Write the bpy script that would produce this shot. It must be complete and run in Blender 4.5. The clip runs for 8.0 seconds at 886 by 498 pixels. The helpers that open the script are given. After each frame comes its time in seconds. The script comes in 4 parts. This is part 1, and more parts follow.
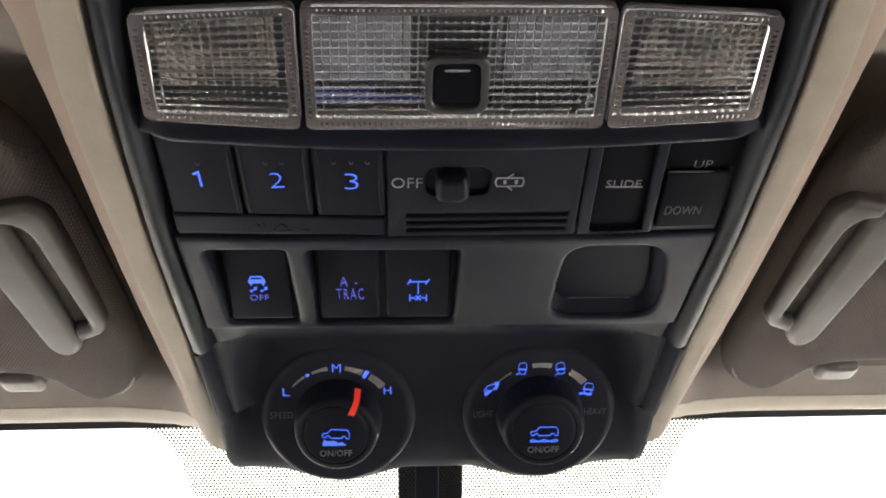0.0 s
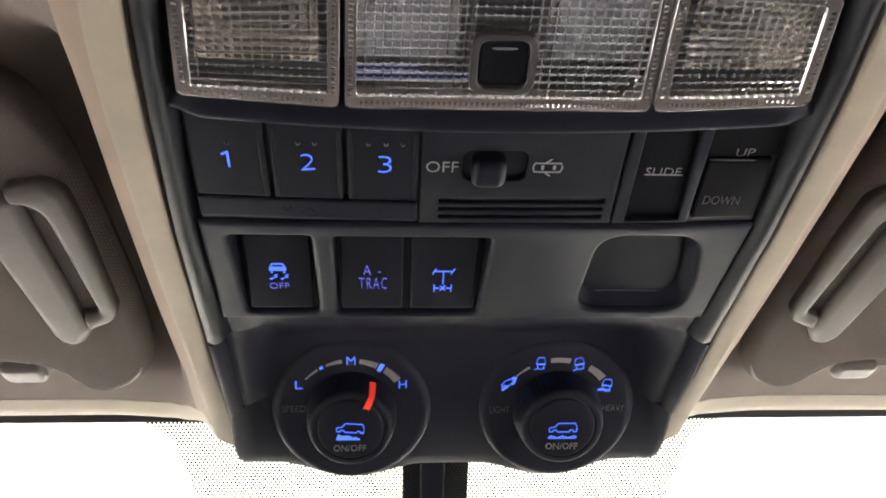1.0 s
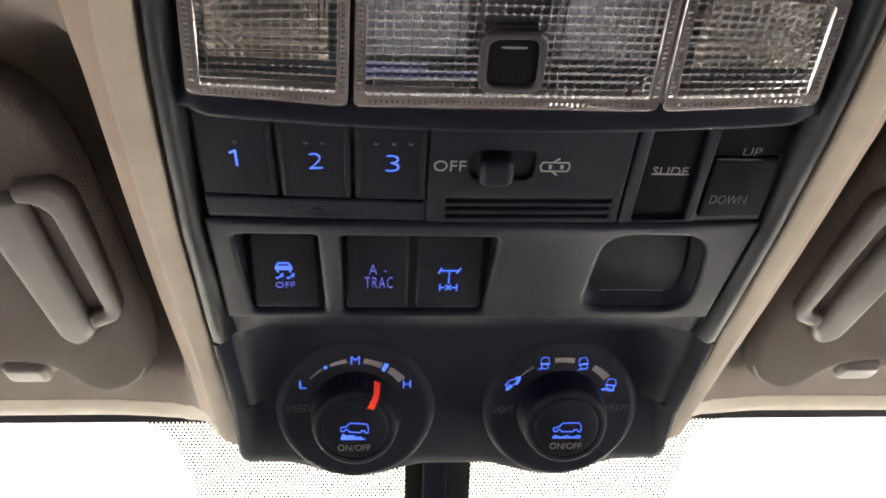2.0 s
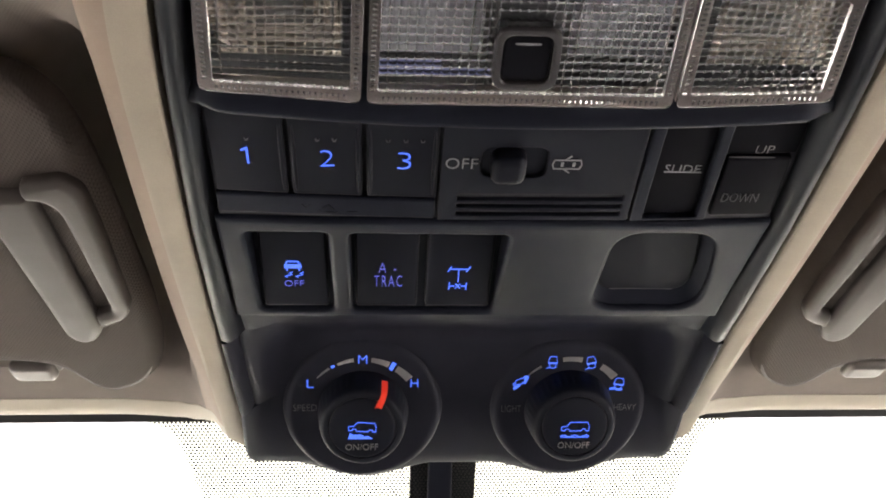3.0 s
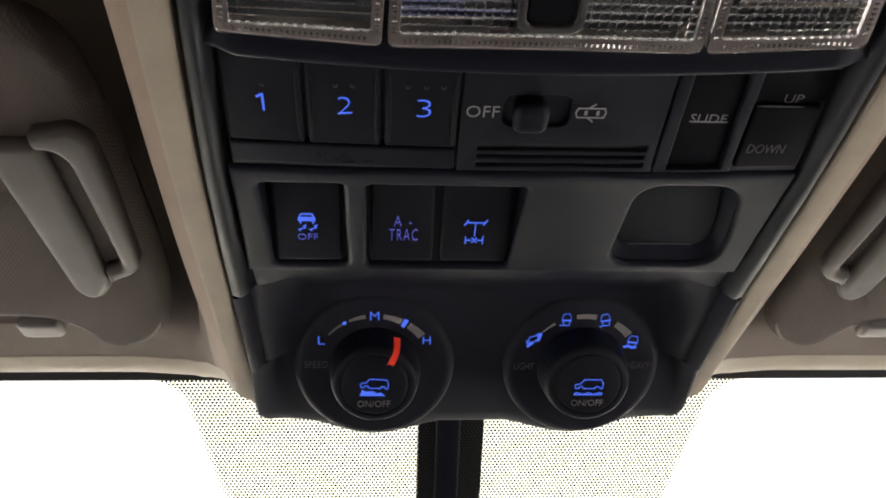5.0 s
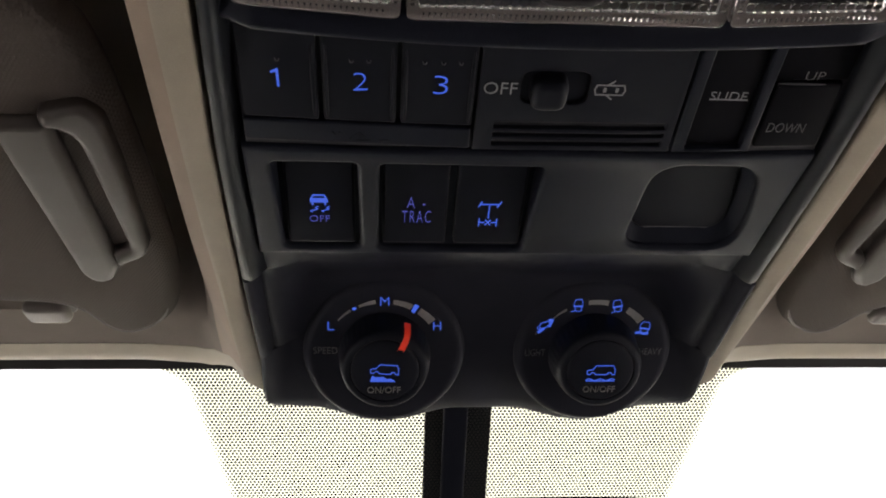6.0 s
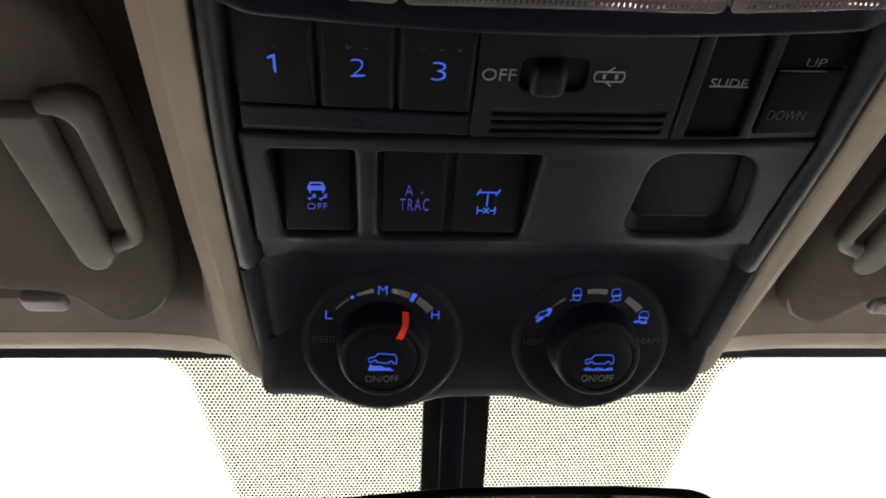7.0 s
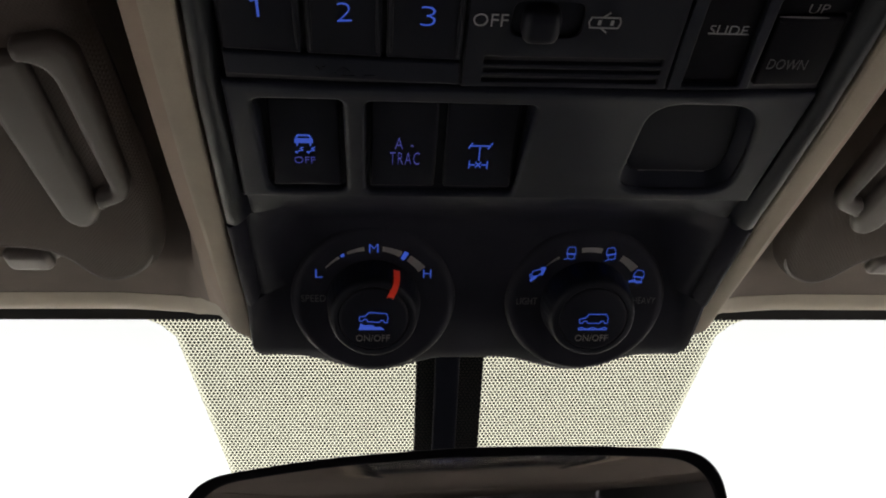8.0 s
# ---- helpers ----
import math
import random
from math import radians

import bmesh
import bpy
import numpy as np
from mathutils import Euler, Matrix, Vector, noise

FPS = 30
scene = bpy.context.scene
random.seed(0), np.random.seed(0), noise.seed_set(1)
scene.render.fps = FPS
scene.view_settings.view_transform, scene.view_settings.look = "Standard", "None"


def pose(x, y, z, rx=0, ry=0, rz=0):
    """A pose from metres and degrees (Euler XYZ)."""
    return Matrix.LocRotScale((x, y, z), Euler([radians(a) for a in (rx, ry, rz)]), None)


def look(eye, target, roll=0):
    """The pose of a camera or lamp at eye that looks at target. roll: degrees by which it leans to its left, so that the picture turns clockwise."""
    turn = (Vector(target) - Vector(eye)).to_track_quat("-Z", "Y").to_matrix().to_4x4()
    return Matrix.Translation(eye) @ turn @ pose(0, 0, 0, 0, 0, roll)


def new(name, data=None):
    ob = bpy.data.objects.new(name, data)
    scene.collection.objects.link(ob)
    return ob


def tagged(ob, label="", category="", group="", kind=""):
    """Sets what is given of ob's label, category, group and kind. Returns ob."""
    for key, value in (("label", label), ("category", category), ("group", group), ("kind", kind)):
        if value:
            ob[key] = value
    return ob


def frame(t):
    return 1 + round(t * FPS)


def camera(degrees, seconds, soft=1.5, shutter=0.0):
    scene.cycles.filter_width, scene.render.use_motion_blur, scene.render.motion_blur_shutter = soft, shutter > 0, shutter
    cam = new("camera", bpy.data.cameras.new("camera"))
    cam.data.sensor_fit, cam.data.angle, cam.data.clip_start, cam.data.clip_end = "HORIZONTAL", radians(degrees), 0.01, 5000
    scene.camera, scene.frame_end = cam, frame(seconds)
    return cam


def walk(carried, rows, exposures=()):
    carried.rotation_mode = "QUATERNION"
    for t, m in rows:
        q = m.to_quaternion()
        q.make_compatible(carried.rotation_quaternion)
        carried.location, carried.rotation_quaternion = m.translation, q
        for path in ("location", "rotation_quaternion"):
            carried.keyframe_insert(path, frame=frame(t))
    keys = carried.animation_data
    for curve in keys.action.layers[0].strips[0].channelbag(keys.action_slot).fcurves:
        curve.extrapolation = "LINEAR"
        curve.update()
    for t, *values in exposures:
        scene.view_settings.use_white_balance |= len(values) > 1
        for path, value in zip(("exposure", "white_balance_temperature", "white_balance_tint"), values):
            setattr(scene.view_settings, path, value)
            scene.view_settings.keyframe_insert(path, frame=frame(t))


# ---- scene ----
cam = camera(53.8, 8.0, soft=1.9)
PATH = [
    (0, (-0.01619, -0.0076, 1.45579), (0.07063, 1.64227, 2.5829), -2.19),
    (0.5, (-0.02731, -0.00106, 1.45733), (0.06067, 1.6469, 2.58714), -2.25),
    (1, (-0.03329, 0.00363, 1.4573), (0.09494, 1.64916, 2.5868), -2.24),
    (1.5, (-0.03467, 0.00368, 1.45674), (0.09909, 1.64797, 2.58741), -2.29),
    (3, (-0.04085, 0.00576, 1.45659), (0.09649, 1.64791, 2.58994), -2.35),
    (3.5, (-0.04103, 0.00652, 1.4565), (0.0978, 1.64806, 2.59054), -2.34),
    (4, (-0.04437, 0.00697, 1.45643), (0.09325, 1.64964, 2.58899), -2.26),
    (4.5, (-0.04484, 0.00949, 1.45694), (0.0946, 1.68528, 2.53966), -2.17),
    (6, (-0.05285, 0.02102, 1.45354), (0.09312, 1.70836, 2.51729), -2.18),
    (6.5, (-0.05237, 0.02046, 1.45416), (0.09476, 1.70857, 2.51654), -2.18),
    (7, (-0.0524, 0.0228, 1.45351), (0.09592, 1.72121, 2.49917), -2.13),
    (7.5, (-0.04961, 0.0226, 1.45464), (0.10227, 1.73961, 2.46895), -2.13),
    (8, (-0.04949, 0.03153, 1.45288), (0.10608, 1.76571, 2.43697), -2.12),
]
BASE = 2.70
EXPOSURES = [(t, BASE + e, 6540 + 180 * min(1.0, t / 1.5), 15) for t, e in ((0.0, -0.13), (0.5, 0.04), (1.5, 0.15), (3.5, 0.0), (4.0, -0.03), (4.5, -0.32), (6.0, -1.08), (6.5, -1.12), (7.0, -1.10), (7.5, -1.53), (8.0, -1.83))]
walk(cam, [(t, look(eye, target, roll)) for t, eye, target, roll in PATH], EXPOSURES)

# ---- world, sun, sky ----
SUN_UP, SUN_ROUND = 55, 165                      # high, from behind the car
world = bpy.data.worlds.new("sky")
scene.world = world
world.use_nodes = True
wn = world.node_tree.nodes
sky = wn.new("ShaderNodeTexSky")
sky.sky_type, sky.sun_disc = "NISHITA", False
sky.sun_elevation, sky.sun_rotation = radians(SUN_UP), radians(SUN_ROUND)
sky.air_density, sky.dust_density, sky.ozone_density = 0.8, 6.0, 0.6
cloud = wn.new("ShaderNodeHueSaturation")        # thin cloud takes most of the blue out
cloud.inputs["Saturation"].default_value = 0.12
world.node_tree.links.new(sky.outputs[0], cloud.inputs["Color"])
world.node_tree.links.new(cloud.outputs[0], wn["Background"].inputs[0])
wn["Background"].inputs[1].default_value = 0.265
sun = new("sun", bpy.data.lights.new("sun", "SUN"))
sun.data.energy, sun.data.angle, sun.data.color = 3.5, radians(1), (1.0, 0.95, 0.88)
sun.matrix_world = look((0, 0, 50), (-50 * math.sin(radians(SUN_ROUND)) / math.tan(radians(SUN_UP)), -50 * math.cos(radians(SUN_ROUND)) / math.tan(radians(SUN_UP)), 0))
tagged(sun, "hazy daylight sun", "sun", kind="structure")


# ---- materials ----
def material(name, base, rough=0.5, metal=0.0, vary=0.12, vary_scale=60.0, grain=1800.0, bump=0.08, weave=0.0, specular=0.5, sheen_tint=(1.0, 1.0, 1.0)):
    """A surface with broad stains, fine grain and, for cloth, a knitted relief of that pitch in metres."""
    m = bpy.data.materials.new(name)
    m.use_nodes = True
    nt = m.node_tree
    n, link = nt.nodes, nt.links.new
    b = n["Principled BSDF"]
    b.inputs["Metallic"].default_value = metal
    b.inputs["Specular IOR Level"].default_value = specular
    b.inputs["Specular Tint"].default_value = (*sheen_tint, 1)
    co = n.new("ShaderNodeTexCoord")
    big, fine = n.new("ShaderNodeTexNoise"), n.new("ShaderNodeTexNoise")
    big.inputs["Scale"].default_value, big.inputs["Detail"].default_value = vary_scale, 5
    fine.inputs["Scale"].default_value, fine.inputs["Detail"].default_value = grain, 2
    for t in (big, fine):
        link(co.outputs["Object"], t.inputs["Vector"])
    add = n.new("ShaderNodeMath")
    add.operation = "MULTIPLY_ADD"
    add.inputs[1].default_value = 0.45
    link(fine.outputs["Fac"], add.inputs[0])
    link(big.outputs["Fac"], add.inputs[2])
    ramp = n.new("ShaderNodeMapRange")
    ramp.inputs[1].default_value, ramp.inputs[2].default_value = 0.45, 1.0
    ramp.inputs[3].default_value, ramp.inputs[4].default_value = 1 - vary, 1 + vary
    link(add.outputs[0], ramp.inputs[0])
    mul = n.new("ShaderNodeVectorMath")
    mul.operation = "SCALE"
    mul.inputs[0].default_value = base
    link(ramp.outputs[0], mul.inputs["Scale"])
    link(mul.outputs[0], b.inputs["Base Color"])
    rr = n.new("ShaderNodeMapRange")
    rr.inputs[1].default_value, rr.inputs[2].default_value = 0.3, 0.7
    rr.inputs[3].default_value, rr.inputs[4].default_value = max(0.02, rough - 0.07), min(1.0, rough + 0.07)
    link(big.outputs["Fac"], rr.inputs[0])
    link(rr.outputs[0], b.inputs["Roughness"])
    bp = n.new("ShaderNodeBump")
    bp.inputs["Strength"].default_value, bp.inputs["Distance"].default_value = bump, 0.0004
    height = fine.outputs["Fac"]
    if weave:
        waves = []
        for turn in (35, -35):
            mp = n.new("ShaderNodeMapping")
            mp.inputs["Rotation"].default_value = (0, 0, radians(turn))
            link(co.outputs["Object"], mp.inputs["Vector"])
            w = n.new("ShaderNodeTexWave")
            w.inputs["Scale"].default_value, w.inputs["Distortion"].default_value = 0.314 / weave, 0.6
            link(mp.outputs[0], w.inputs["Vector"])
            waves.append(w.outputs["Fac"])
        prod = n.new("ShaderNodeMath")
        prod.operation = "MULTIPLY"
        link(waves[0], prod.inputs[0])
        link(waves[1], prod.inputs[1])
        mix = n.new("ShaderNodeMath")
        mix.operation = "MULTIPLY_ADD"
        mix.inputs[1].default_value = 0.3
        link(fine.outputs["Fac"], mix.inputs[0])
        link(prod.outputs[0], mix.inputs[2])
        height = mix.outputs[0]
    link(height, bp.inputs["Height"])
    link(bp.outputs[0], b.inputs["Normal"])
    return m


def glowing(name, base, glow, strength):
    m = material(name, base, 0.5, bump=0.0)
    b = m.node_tree.nodes["Principled BSDF"]
    b.inputs["Emission Color"].default_value, b.inputs["Emission Strength"].default_value = (*glow, 1), strength
    return m


def clear(name, tint, rough, ior):
    m = bpy.data.materials.new(name)
    m.use_nodes = True
    b = m.node_tree.nodes["Principled BSDF"]
    b.inputs["Base Color"].default_value = (*tint, 1)
    b.inputs["Roughness"].default_value, b.inputs["IOR"].default_value = rough, ior
    b.inputs["Transmission Weight"].default_value = 1.0
    return m


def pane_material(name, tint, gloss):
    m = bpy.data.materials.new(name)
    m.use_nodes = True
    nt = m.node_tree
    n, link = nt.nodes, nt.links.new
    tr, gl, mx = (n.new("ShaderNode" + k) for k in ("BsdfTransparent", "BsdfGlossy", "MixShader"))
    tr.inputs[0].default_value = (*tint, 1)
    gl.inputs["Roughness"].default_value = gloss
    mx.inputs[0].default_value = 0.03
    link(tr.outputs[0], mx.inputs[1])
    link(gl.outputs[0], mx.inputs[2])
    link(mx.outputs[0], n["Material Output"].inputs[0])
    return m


RAIL = material("satin_black_plastic", (0.0095, 0.0105, 0.0140), 0.38, vary=0.2, bump=0.15, grain=2600, specular=0.28, sheen_tint=(0.88, 0.94, 1.0))
BLACK = material("black_grained_plastic", (0.0088, 0.0098, 0.0165), 0.48, vary=0.2, bump=0.25, grain=2600, specular=0.19, sheen_tint=(0.80, 0.88, 1.0))
BUTTON = material("black_button_plastic", (0.0062, 0.0065, 0.0108), 0.45, vary=0.2, bump=0.12, grain=3200, specular=0.2, sheen_tint=(0.84, 0.90, 1.0))
DIALMAT = material("black_dial_plastic", (0.0195, 0.0200, 0.0285), 0.55, vary=0.2, bump=0.12, grain=3200, specular=0.18, sheen_tint=(0.84, 0.90, 1.0))
KNOBMAT = material("black_rubbery_knob_plastic", (0.0074, 0.0080, 0.0132), 0.58, vary=0.2, bump=0.15, grain=3200, specular=0.27, sheen_tint=(0.84, 0.90, 1.0))
GLOSS = material("gloss_black_plastic", (0.004, 0.004, 0.0065), 0.42, bump=0.02, specular=0.12)
DEEP = material("dark_recess_plastic", (0.022, 0.022, 0.028), 0.7)
TRIM = material("cream_grained_plastic", (0.392, 0.343, 0.272), 0.6, vary=0.13, vary_scale=45, bump=0.10, grain=2200, specular=0.3)
CHEEK = material("pinkish_cream_lining", (0.345, 0.272, 0.218), 0.75, vary=0.10, vary_scale=45, bump=0.12, grain=1800, specular=0.25)
HEAD = material("beige_headliner_cloth", (0.240, 0.208, 0.184), 0.9, vary=0.08, bump=0.07, grain=1400, weave=0.0011, specular=0.2)
VISOR = material("taupe_visor_cloth", (0.080, 0.066, 0.058), 0.85, vary=0.08, bump=0.42, grain=1400, weave=0.0014, specular=0.2)
VINYL = material("taupe_visor_vinyl", (0.047, 0.0385, 0.034), 0.5, vary=0.06, bump=0.1, grain=2200, specular=0.35)
CLIP = material("taupe_clip_plastic", (0.105, 0.090, 0.083), 0.4, vary=0.06, bump=0.08, grain=2200)
CABIN = material("grey_cabin_trim", (0.180, 0.174, 0.178), 0.8, vary=0.15, vary_scale=6)
DASH = material("dark_dash_trim", (0.07, 0.07, 0.07), 0.7, vary=0.15, vary_scale=6)
RUBBER = material("black_rubber_seal", (0.02, 0.02, 0.02), 0.7)
FRIT = material("black_ceramic_frit", (0.012, 0.012, 0.012), 0.5, bump=0.0)
PAINT = material("car_roof_paint", (0.25, 0.26, 0.28), 0.3, metal=0.3, bump=0.0)
GROUND = material("pale_concrete", (0.50, 0.48, 0.45), 0.9, vary=0.2, vary_scale=0.5, grain=60)
BLUE = glowing("blue_backlit_symbol", (0.03, 0.04, 0.10), (0.066, 0.170, 1.0), 0.23)
DIMBLUE = glowing("dim_blue_backlit_symbol", (0.05, 0.05, 0.10), (0.14, 0.17, 1.0), 0.11)
PRINT = material("grey_print_and_highlight", (0.32, 0.32, 0.33), 0.6, bump=0.0)
DIM = material("dull_grey_legend", (0.165, 0.165, 0.17), 0.6, bump=0.0)
ONOFF = material("soft_grey_legend", (0.23, 0.225, 0.22), 0.6, bump=0.0)
FAINT = material("faint_grey_legend_and_edge", (0.10, 0.10, 0.105), 0.6, bump=0.0)
FINGER = material("dark_grey_mark_plastic", (0.075, 0.075, 0.080), 0.6, bump=0.0)
ARC = material("grey_scale_mark", (0.30, 0.29, 0.28), 0.6, bump=0.0)
RED = glowing("orange_red_pointer", (0.75, 0.06, 0.03), (1.0, 0.05, 0.02), 0.06)
LENS = clear("clear_prismatic_plastic", (0.97, 0.96, 0.95), 0.04, 1.49)
REFLECT = material("silvered_reflector", (0.95, 0.89, 0.81), 0.10, metal=1.0, bump=0.05)
FRAME = material("smoky_clear_switch_frame", (0.046, 0.042, 0.044), 0.16, specular=0.6)
HOUSE = material("grey_lamp_housing", (0.17, 0.165, 0.165), 0.35)
FLANGE = material("pale_lamp_flange", (0.255, 0.212, 0.200), 0.4)
PLATE = material("bluish_white_lamp_plate", (0.76, 0.78, 0.84), 0.40)
GLASS = pane_material("windscreen_glass", (0.93, 0.95, 0.92), 0.0)
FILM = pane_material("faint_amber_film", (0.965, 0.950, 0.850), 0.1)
MIRROR = material("mirror_silver", (0.72, 0.72, 0.72), 0.02, metal=1.0, vary=0.0, bump=0.0)
MIRROR.node_tree.nodes["Principled BSDF"].inputs["Roughness"].default_value = 0.01


# ---- building helpers ----
def part(name, bm, mat, parent=None, label="", smooth=True):
    me = bpy.data.meshes.new(name)
    bm.to_mesh(me)
    bm.free()
    me.materials.append(mat)
    if smooth:
        me.shade_smooth()
        me.set_sharp_from_angle(angle=radians(38))
    ob = new(name, me)
    if parent:
        ob.parent = parent
    if label:
        tagged(ob, label)
    return ob


def thing(name, label, category, at=(0, 0, 0), group="", kind=""):
    ob = new(name)
    ob.empty_display_size = 0.02
    return tagged(ob, label, category, group, kind)


def facet(y0, z0, slope, x0=0.0):
    """A downward facing frame: x to the right, y towards the car's rear, z out of the surface."""
    a = radians(slope)
    return Matrix(((1, 0, 0, x0), (0, -math.cos(a), -math.sin(a), y0), (0, math.sin(a), -math.cos(a), z0), (0, 0, 0, 1)))


def rounded(pts, r, n=5):
    """A polygon with its corners rounded."""
    out = []
    k = len(pts)
    for i in range(k):
        p, a, b = (Vector(pts[j % k]) for j in (i, i - 1, i + 1))
        u, w = (a - p), (b - p)
        rr = min(r, u.length * 0.49, w.length * 0.49)
        s, e = p + u.normalized() * rr, p + w.normalized() * rr
        for j in range(n + 1):
            t = j / n
            out.append(tuple((1 - t) ** 2 * s + 2 * t * (1 - t) * p + t * t * e))
    return out


def box2(x0, x1, y0, y1, r=0.0015, n=4):
    return rounded([(x0, y0), (x1, y0), (x1, y1), (x0, y1)], r, n)


def from_curve(cu):
    ob = bpy.data.objects.new("tmp", cu)
    me = bpy.data.meshes.new_from_object(ob)
    bm = bmesh.new()
    bm.from_mesh(me)
    bpy.data.objects.remove(ob)
    bpy.data.meshes.remove(me)
    bpy.data.curves.remove(cu)
    return bm


def plate(loops, top, depth, bevel=0.0006, m=None, res=2):
    """A slab with holes: its face at height top, depth thick, with rounded edges."""
    cu = bpy.data.curves.new("tmp", "CURVE")
    cu.dimensions, cu.fill_mode = "2D", "BOTH"
    cu.extrude, cu.bevel_depth, cu.bevel_resolution, cu.offset = max(1e-5, depth / 2 - bevel), bevel, res, -bevel
    for loop in loops:
        sp = cu.splines.new("POLY")
        sp.points.add(len(loop) - 1)
        for q, p in zip(sp.points, loop):
            q.co = (p[0], p[1], 0, 1)
        sp.use_cyclic_u = True
    bm = from_curve(cu)
    bmesh.ops.remove_doubles(bm, verts=bm.verts, dist=1e-6)
    bmesh.ops.translate(bm, verts=bm.verts, vec=(0, 0, top - depth / 2))
    bmesh.ops.transform(bm, verts=bm.verts, matrix=m or Matrix())
    return bm


def lettering(body, x, y, w, h, top, m, thick=0.00015, gap=1.0, bold=-0.018):
    """A word fitted into a box of that centre and size."""
    cu = bpy.data.curves.new("tmp", "FONT")
    cu.body, cu.size, cu.extrude, cu.resolution_u, cu.offset = body, 1.0, 0.01, 3, bold
    cu.space_character = gap
    bm = from_curve(cu)
    xs, ys = [v.co.x for v in bm.verts], [v.co.y for v in bm.verts]
    sx, sy = w / (max(xs) - min(xs)), h / (max(ys) - min(ys))
    cx, cy = (max(xs) + min(xs)) / 2, (max(ys) + min(ys)) / 2
    for v in bm.verts:
        v.co = ((v.co.x - cx) * sx + x, (v.co.y - cy) * sy + y, top + thick * (v.co.z / 0.01))
    bmesh.ops.transform(bm, verts=bm.verts, matrix=m)
    return bm


def strokes(lines, w, top, m, thick=0.0003):
    """Lines of that width, raised by thick from the surface at height top."""
    bm = bmesh.new()
    for line in lines:
        for a, b in zip(line, line[1:]):
            a, b = Vector(a), Vector(b)
            d = (b - a).normalized() * w / 2
            s = Vector((-d.y, d.x))
            a2, b2 = a - d * 0.7, b + d * 0.7
            lo = [bm.verts.new((*q, top)) for q in (a2 + s, a2 - s, b2 - s, b2 + s)]
            hi = [bm.verts.new((v.co.x, v.co.y, top + thick)) for v in lo]
            bm.faces.new(hi)
            for i in range(4):
                bm.faces.new((lo[i], lo[(i + 1) % 4], hi[(i + 1) % 4], hi[i]))
    bmesh.ops.recalc_face_normals(bm, faces=bm.faces)
    bmesh.ops.transform(bm, verts=bm.verts, matrix=m)
    return bm


def merged(*bms):
    """Several meshes of one part as one."""
    out = bmesh.new()
    for b in bms:
        me = bpy.data.meshes.new("tmp")
        b.to_mesh(me)
        b.free()
        out.from_mesh(me)
        bpy.data.meshes.remove(me)
    return out


def lathe(profile, m, n=72, ridge=None):
    """A turned shape round the z axis of m; ridge(i, angle) changes the radius."""
    bm = bmesh.new()
    rings = []
    for i, (r, h) in enumerate(profile):
        if r <= 0:
            rings.append([bm.verts.new((0, 0, h))])
            continue
        ring = []
        for k in range(n):
            a = 2 * math.pi * k / n
            q = r + (ridge(i, a) if ridge else 0)
            ring.append(bm.verts.new((q * math.cos(a), q * math.sin(a), h)))
        rings.append(ring)
    for p, q in zip(rings, rings[1:]):
        for k in range(n):
            if len(q) == 1:
                bm.faces.new((p[k], p[(k + 1) % n], q[0]))
            else:
                bm.faces.new((p[k], p[(k + 1) % n], q[(k + 1) % n], q[k]))
    bmesh.ops.recalc_face_normals(bm, faces=bm.faces)
    bmesh.ops.transform(bm, verts=bm.verts, matrix=m)
    return bm


def tube(path, r, flat=1.0, res=4):
    """A rounded bead along a smooth path, with round ends."""
    cu = bpy.data.curves.new("tmp", "CURVE")
    cu.dimensions, cu.bevel_depth, cu.bevel_resolution, cu.use_fill_caps, cu.resolution_u = "3D", r, res, True, 6
    sp = cu.splines.new("NURBS")
    sp.points.add(len(path) - 1)
    k = len(path) - 1
    for i, (q, p) in enumerate(zip(sp.points, path)):
        q.co = (p[0], p[1], p[2], 1)
        q.radius = 0.35 if i in (0, k) else 1.0
    sp.use_endpoint_u, sp.order_u = True, 3
    bm = from_curve(cu)
    zc = sum(p[2] for p in path) / len(path)
    for v in bm.verts:
        v.co.z = zc + (v.co.z - zc) * flat
    return bm


def sheet(rows, m=None):
    """A grid of points as a surface."""
    bm = bmesh.new()
    vs = [[bm.verts.new(p) for p in row] for row in rows]
    for a, b in zip(vs, vs[1:]):
        for i in range(len(a) - 1):
            bm.faces.new((a[i], a[i + 1], b[i + 1], b[i]))
    bmesh.ops.recalc_face_normals(bm, faces=bm.faces)
    if m:
        bmesh.ops.transform(bm, verts=bm.verts, matrix=m)
    return bm


def along(xs, ys, x):
    return float(np.interp(x, xs, ys))


def smooth_step(a, b, x):
    t = min(1.0, max(0.0, (x - a) / (b - a)))
    return t * t * (3 - 2 * t)


# ---- outside and the car's shell ----
bm = bmesh.new()
bmesh.ops.create_grid(bm, x_segments=8, y_segments=8, size=3000)
tagged(part("ground", bm, GROUND), "pale concrete ground outside the car", "ground", kind="structure")

SIDE = Matrix(((0, 0, 1, 0), (1, 0, 0, 0), (0, 1, 0, 0), (0, 0, 0, 1)))
# unseen cabin sides; their openings are sized to set the side light
for sgn, nm in ((-1, "wall_left"), (1, "wall_right")):
    loops = [[(-2.1, 0.45), (1.42, 0.45), (1.42, 1.07), (0.52, 1.745), (-2.1, 1.745)],
             rounded([(-0.35, 1.15), (0.62, 1.15), (0.50, 1.32 + 0.03 * sgn), (0.05, 1.35 + 0.04 * sgn), (-0.35, 1.41 + 0.03 * sgn)], 0.04)]
    tagged(part(nm, plate(loops, 0.02 + sgn * 0.74, 0.04, 0.004, SIDE), CABIN), "plain grey stand-in for the unseen cabin side, with window openings", "wall", kind="structure")
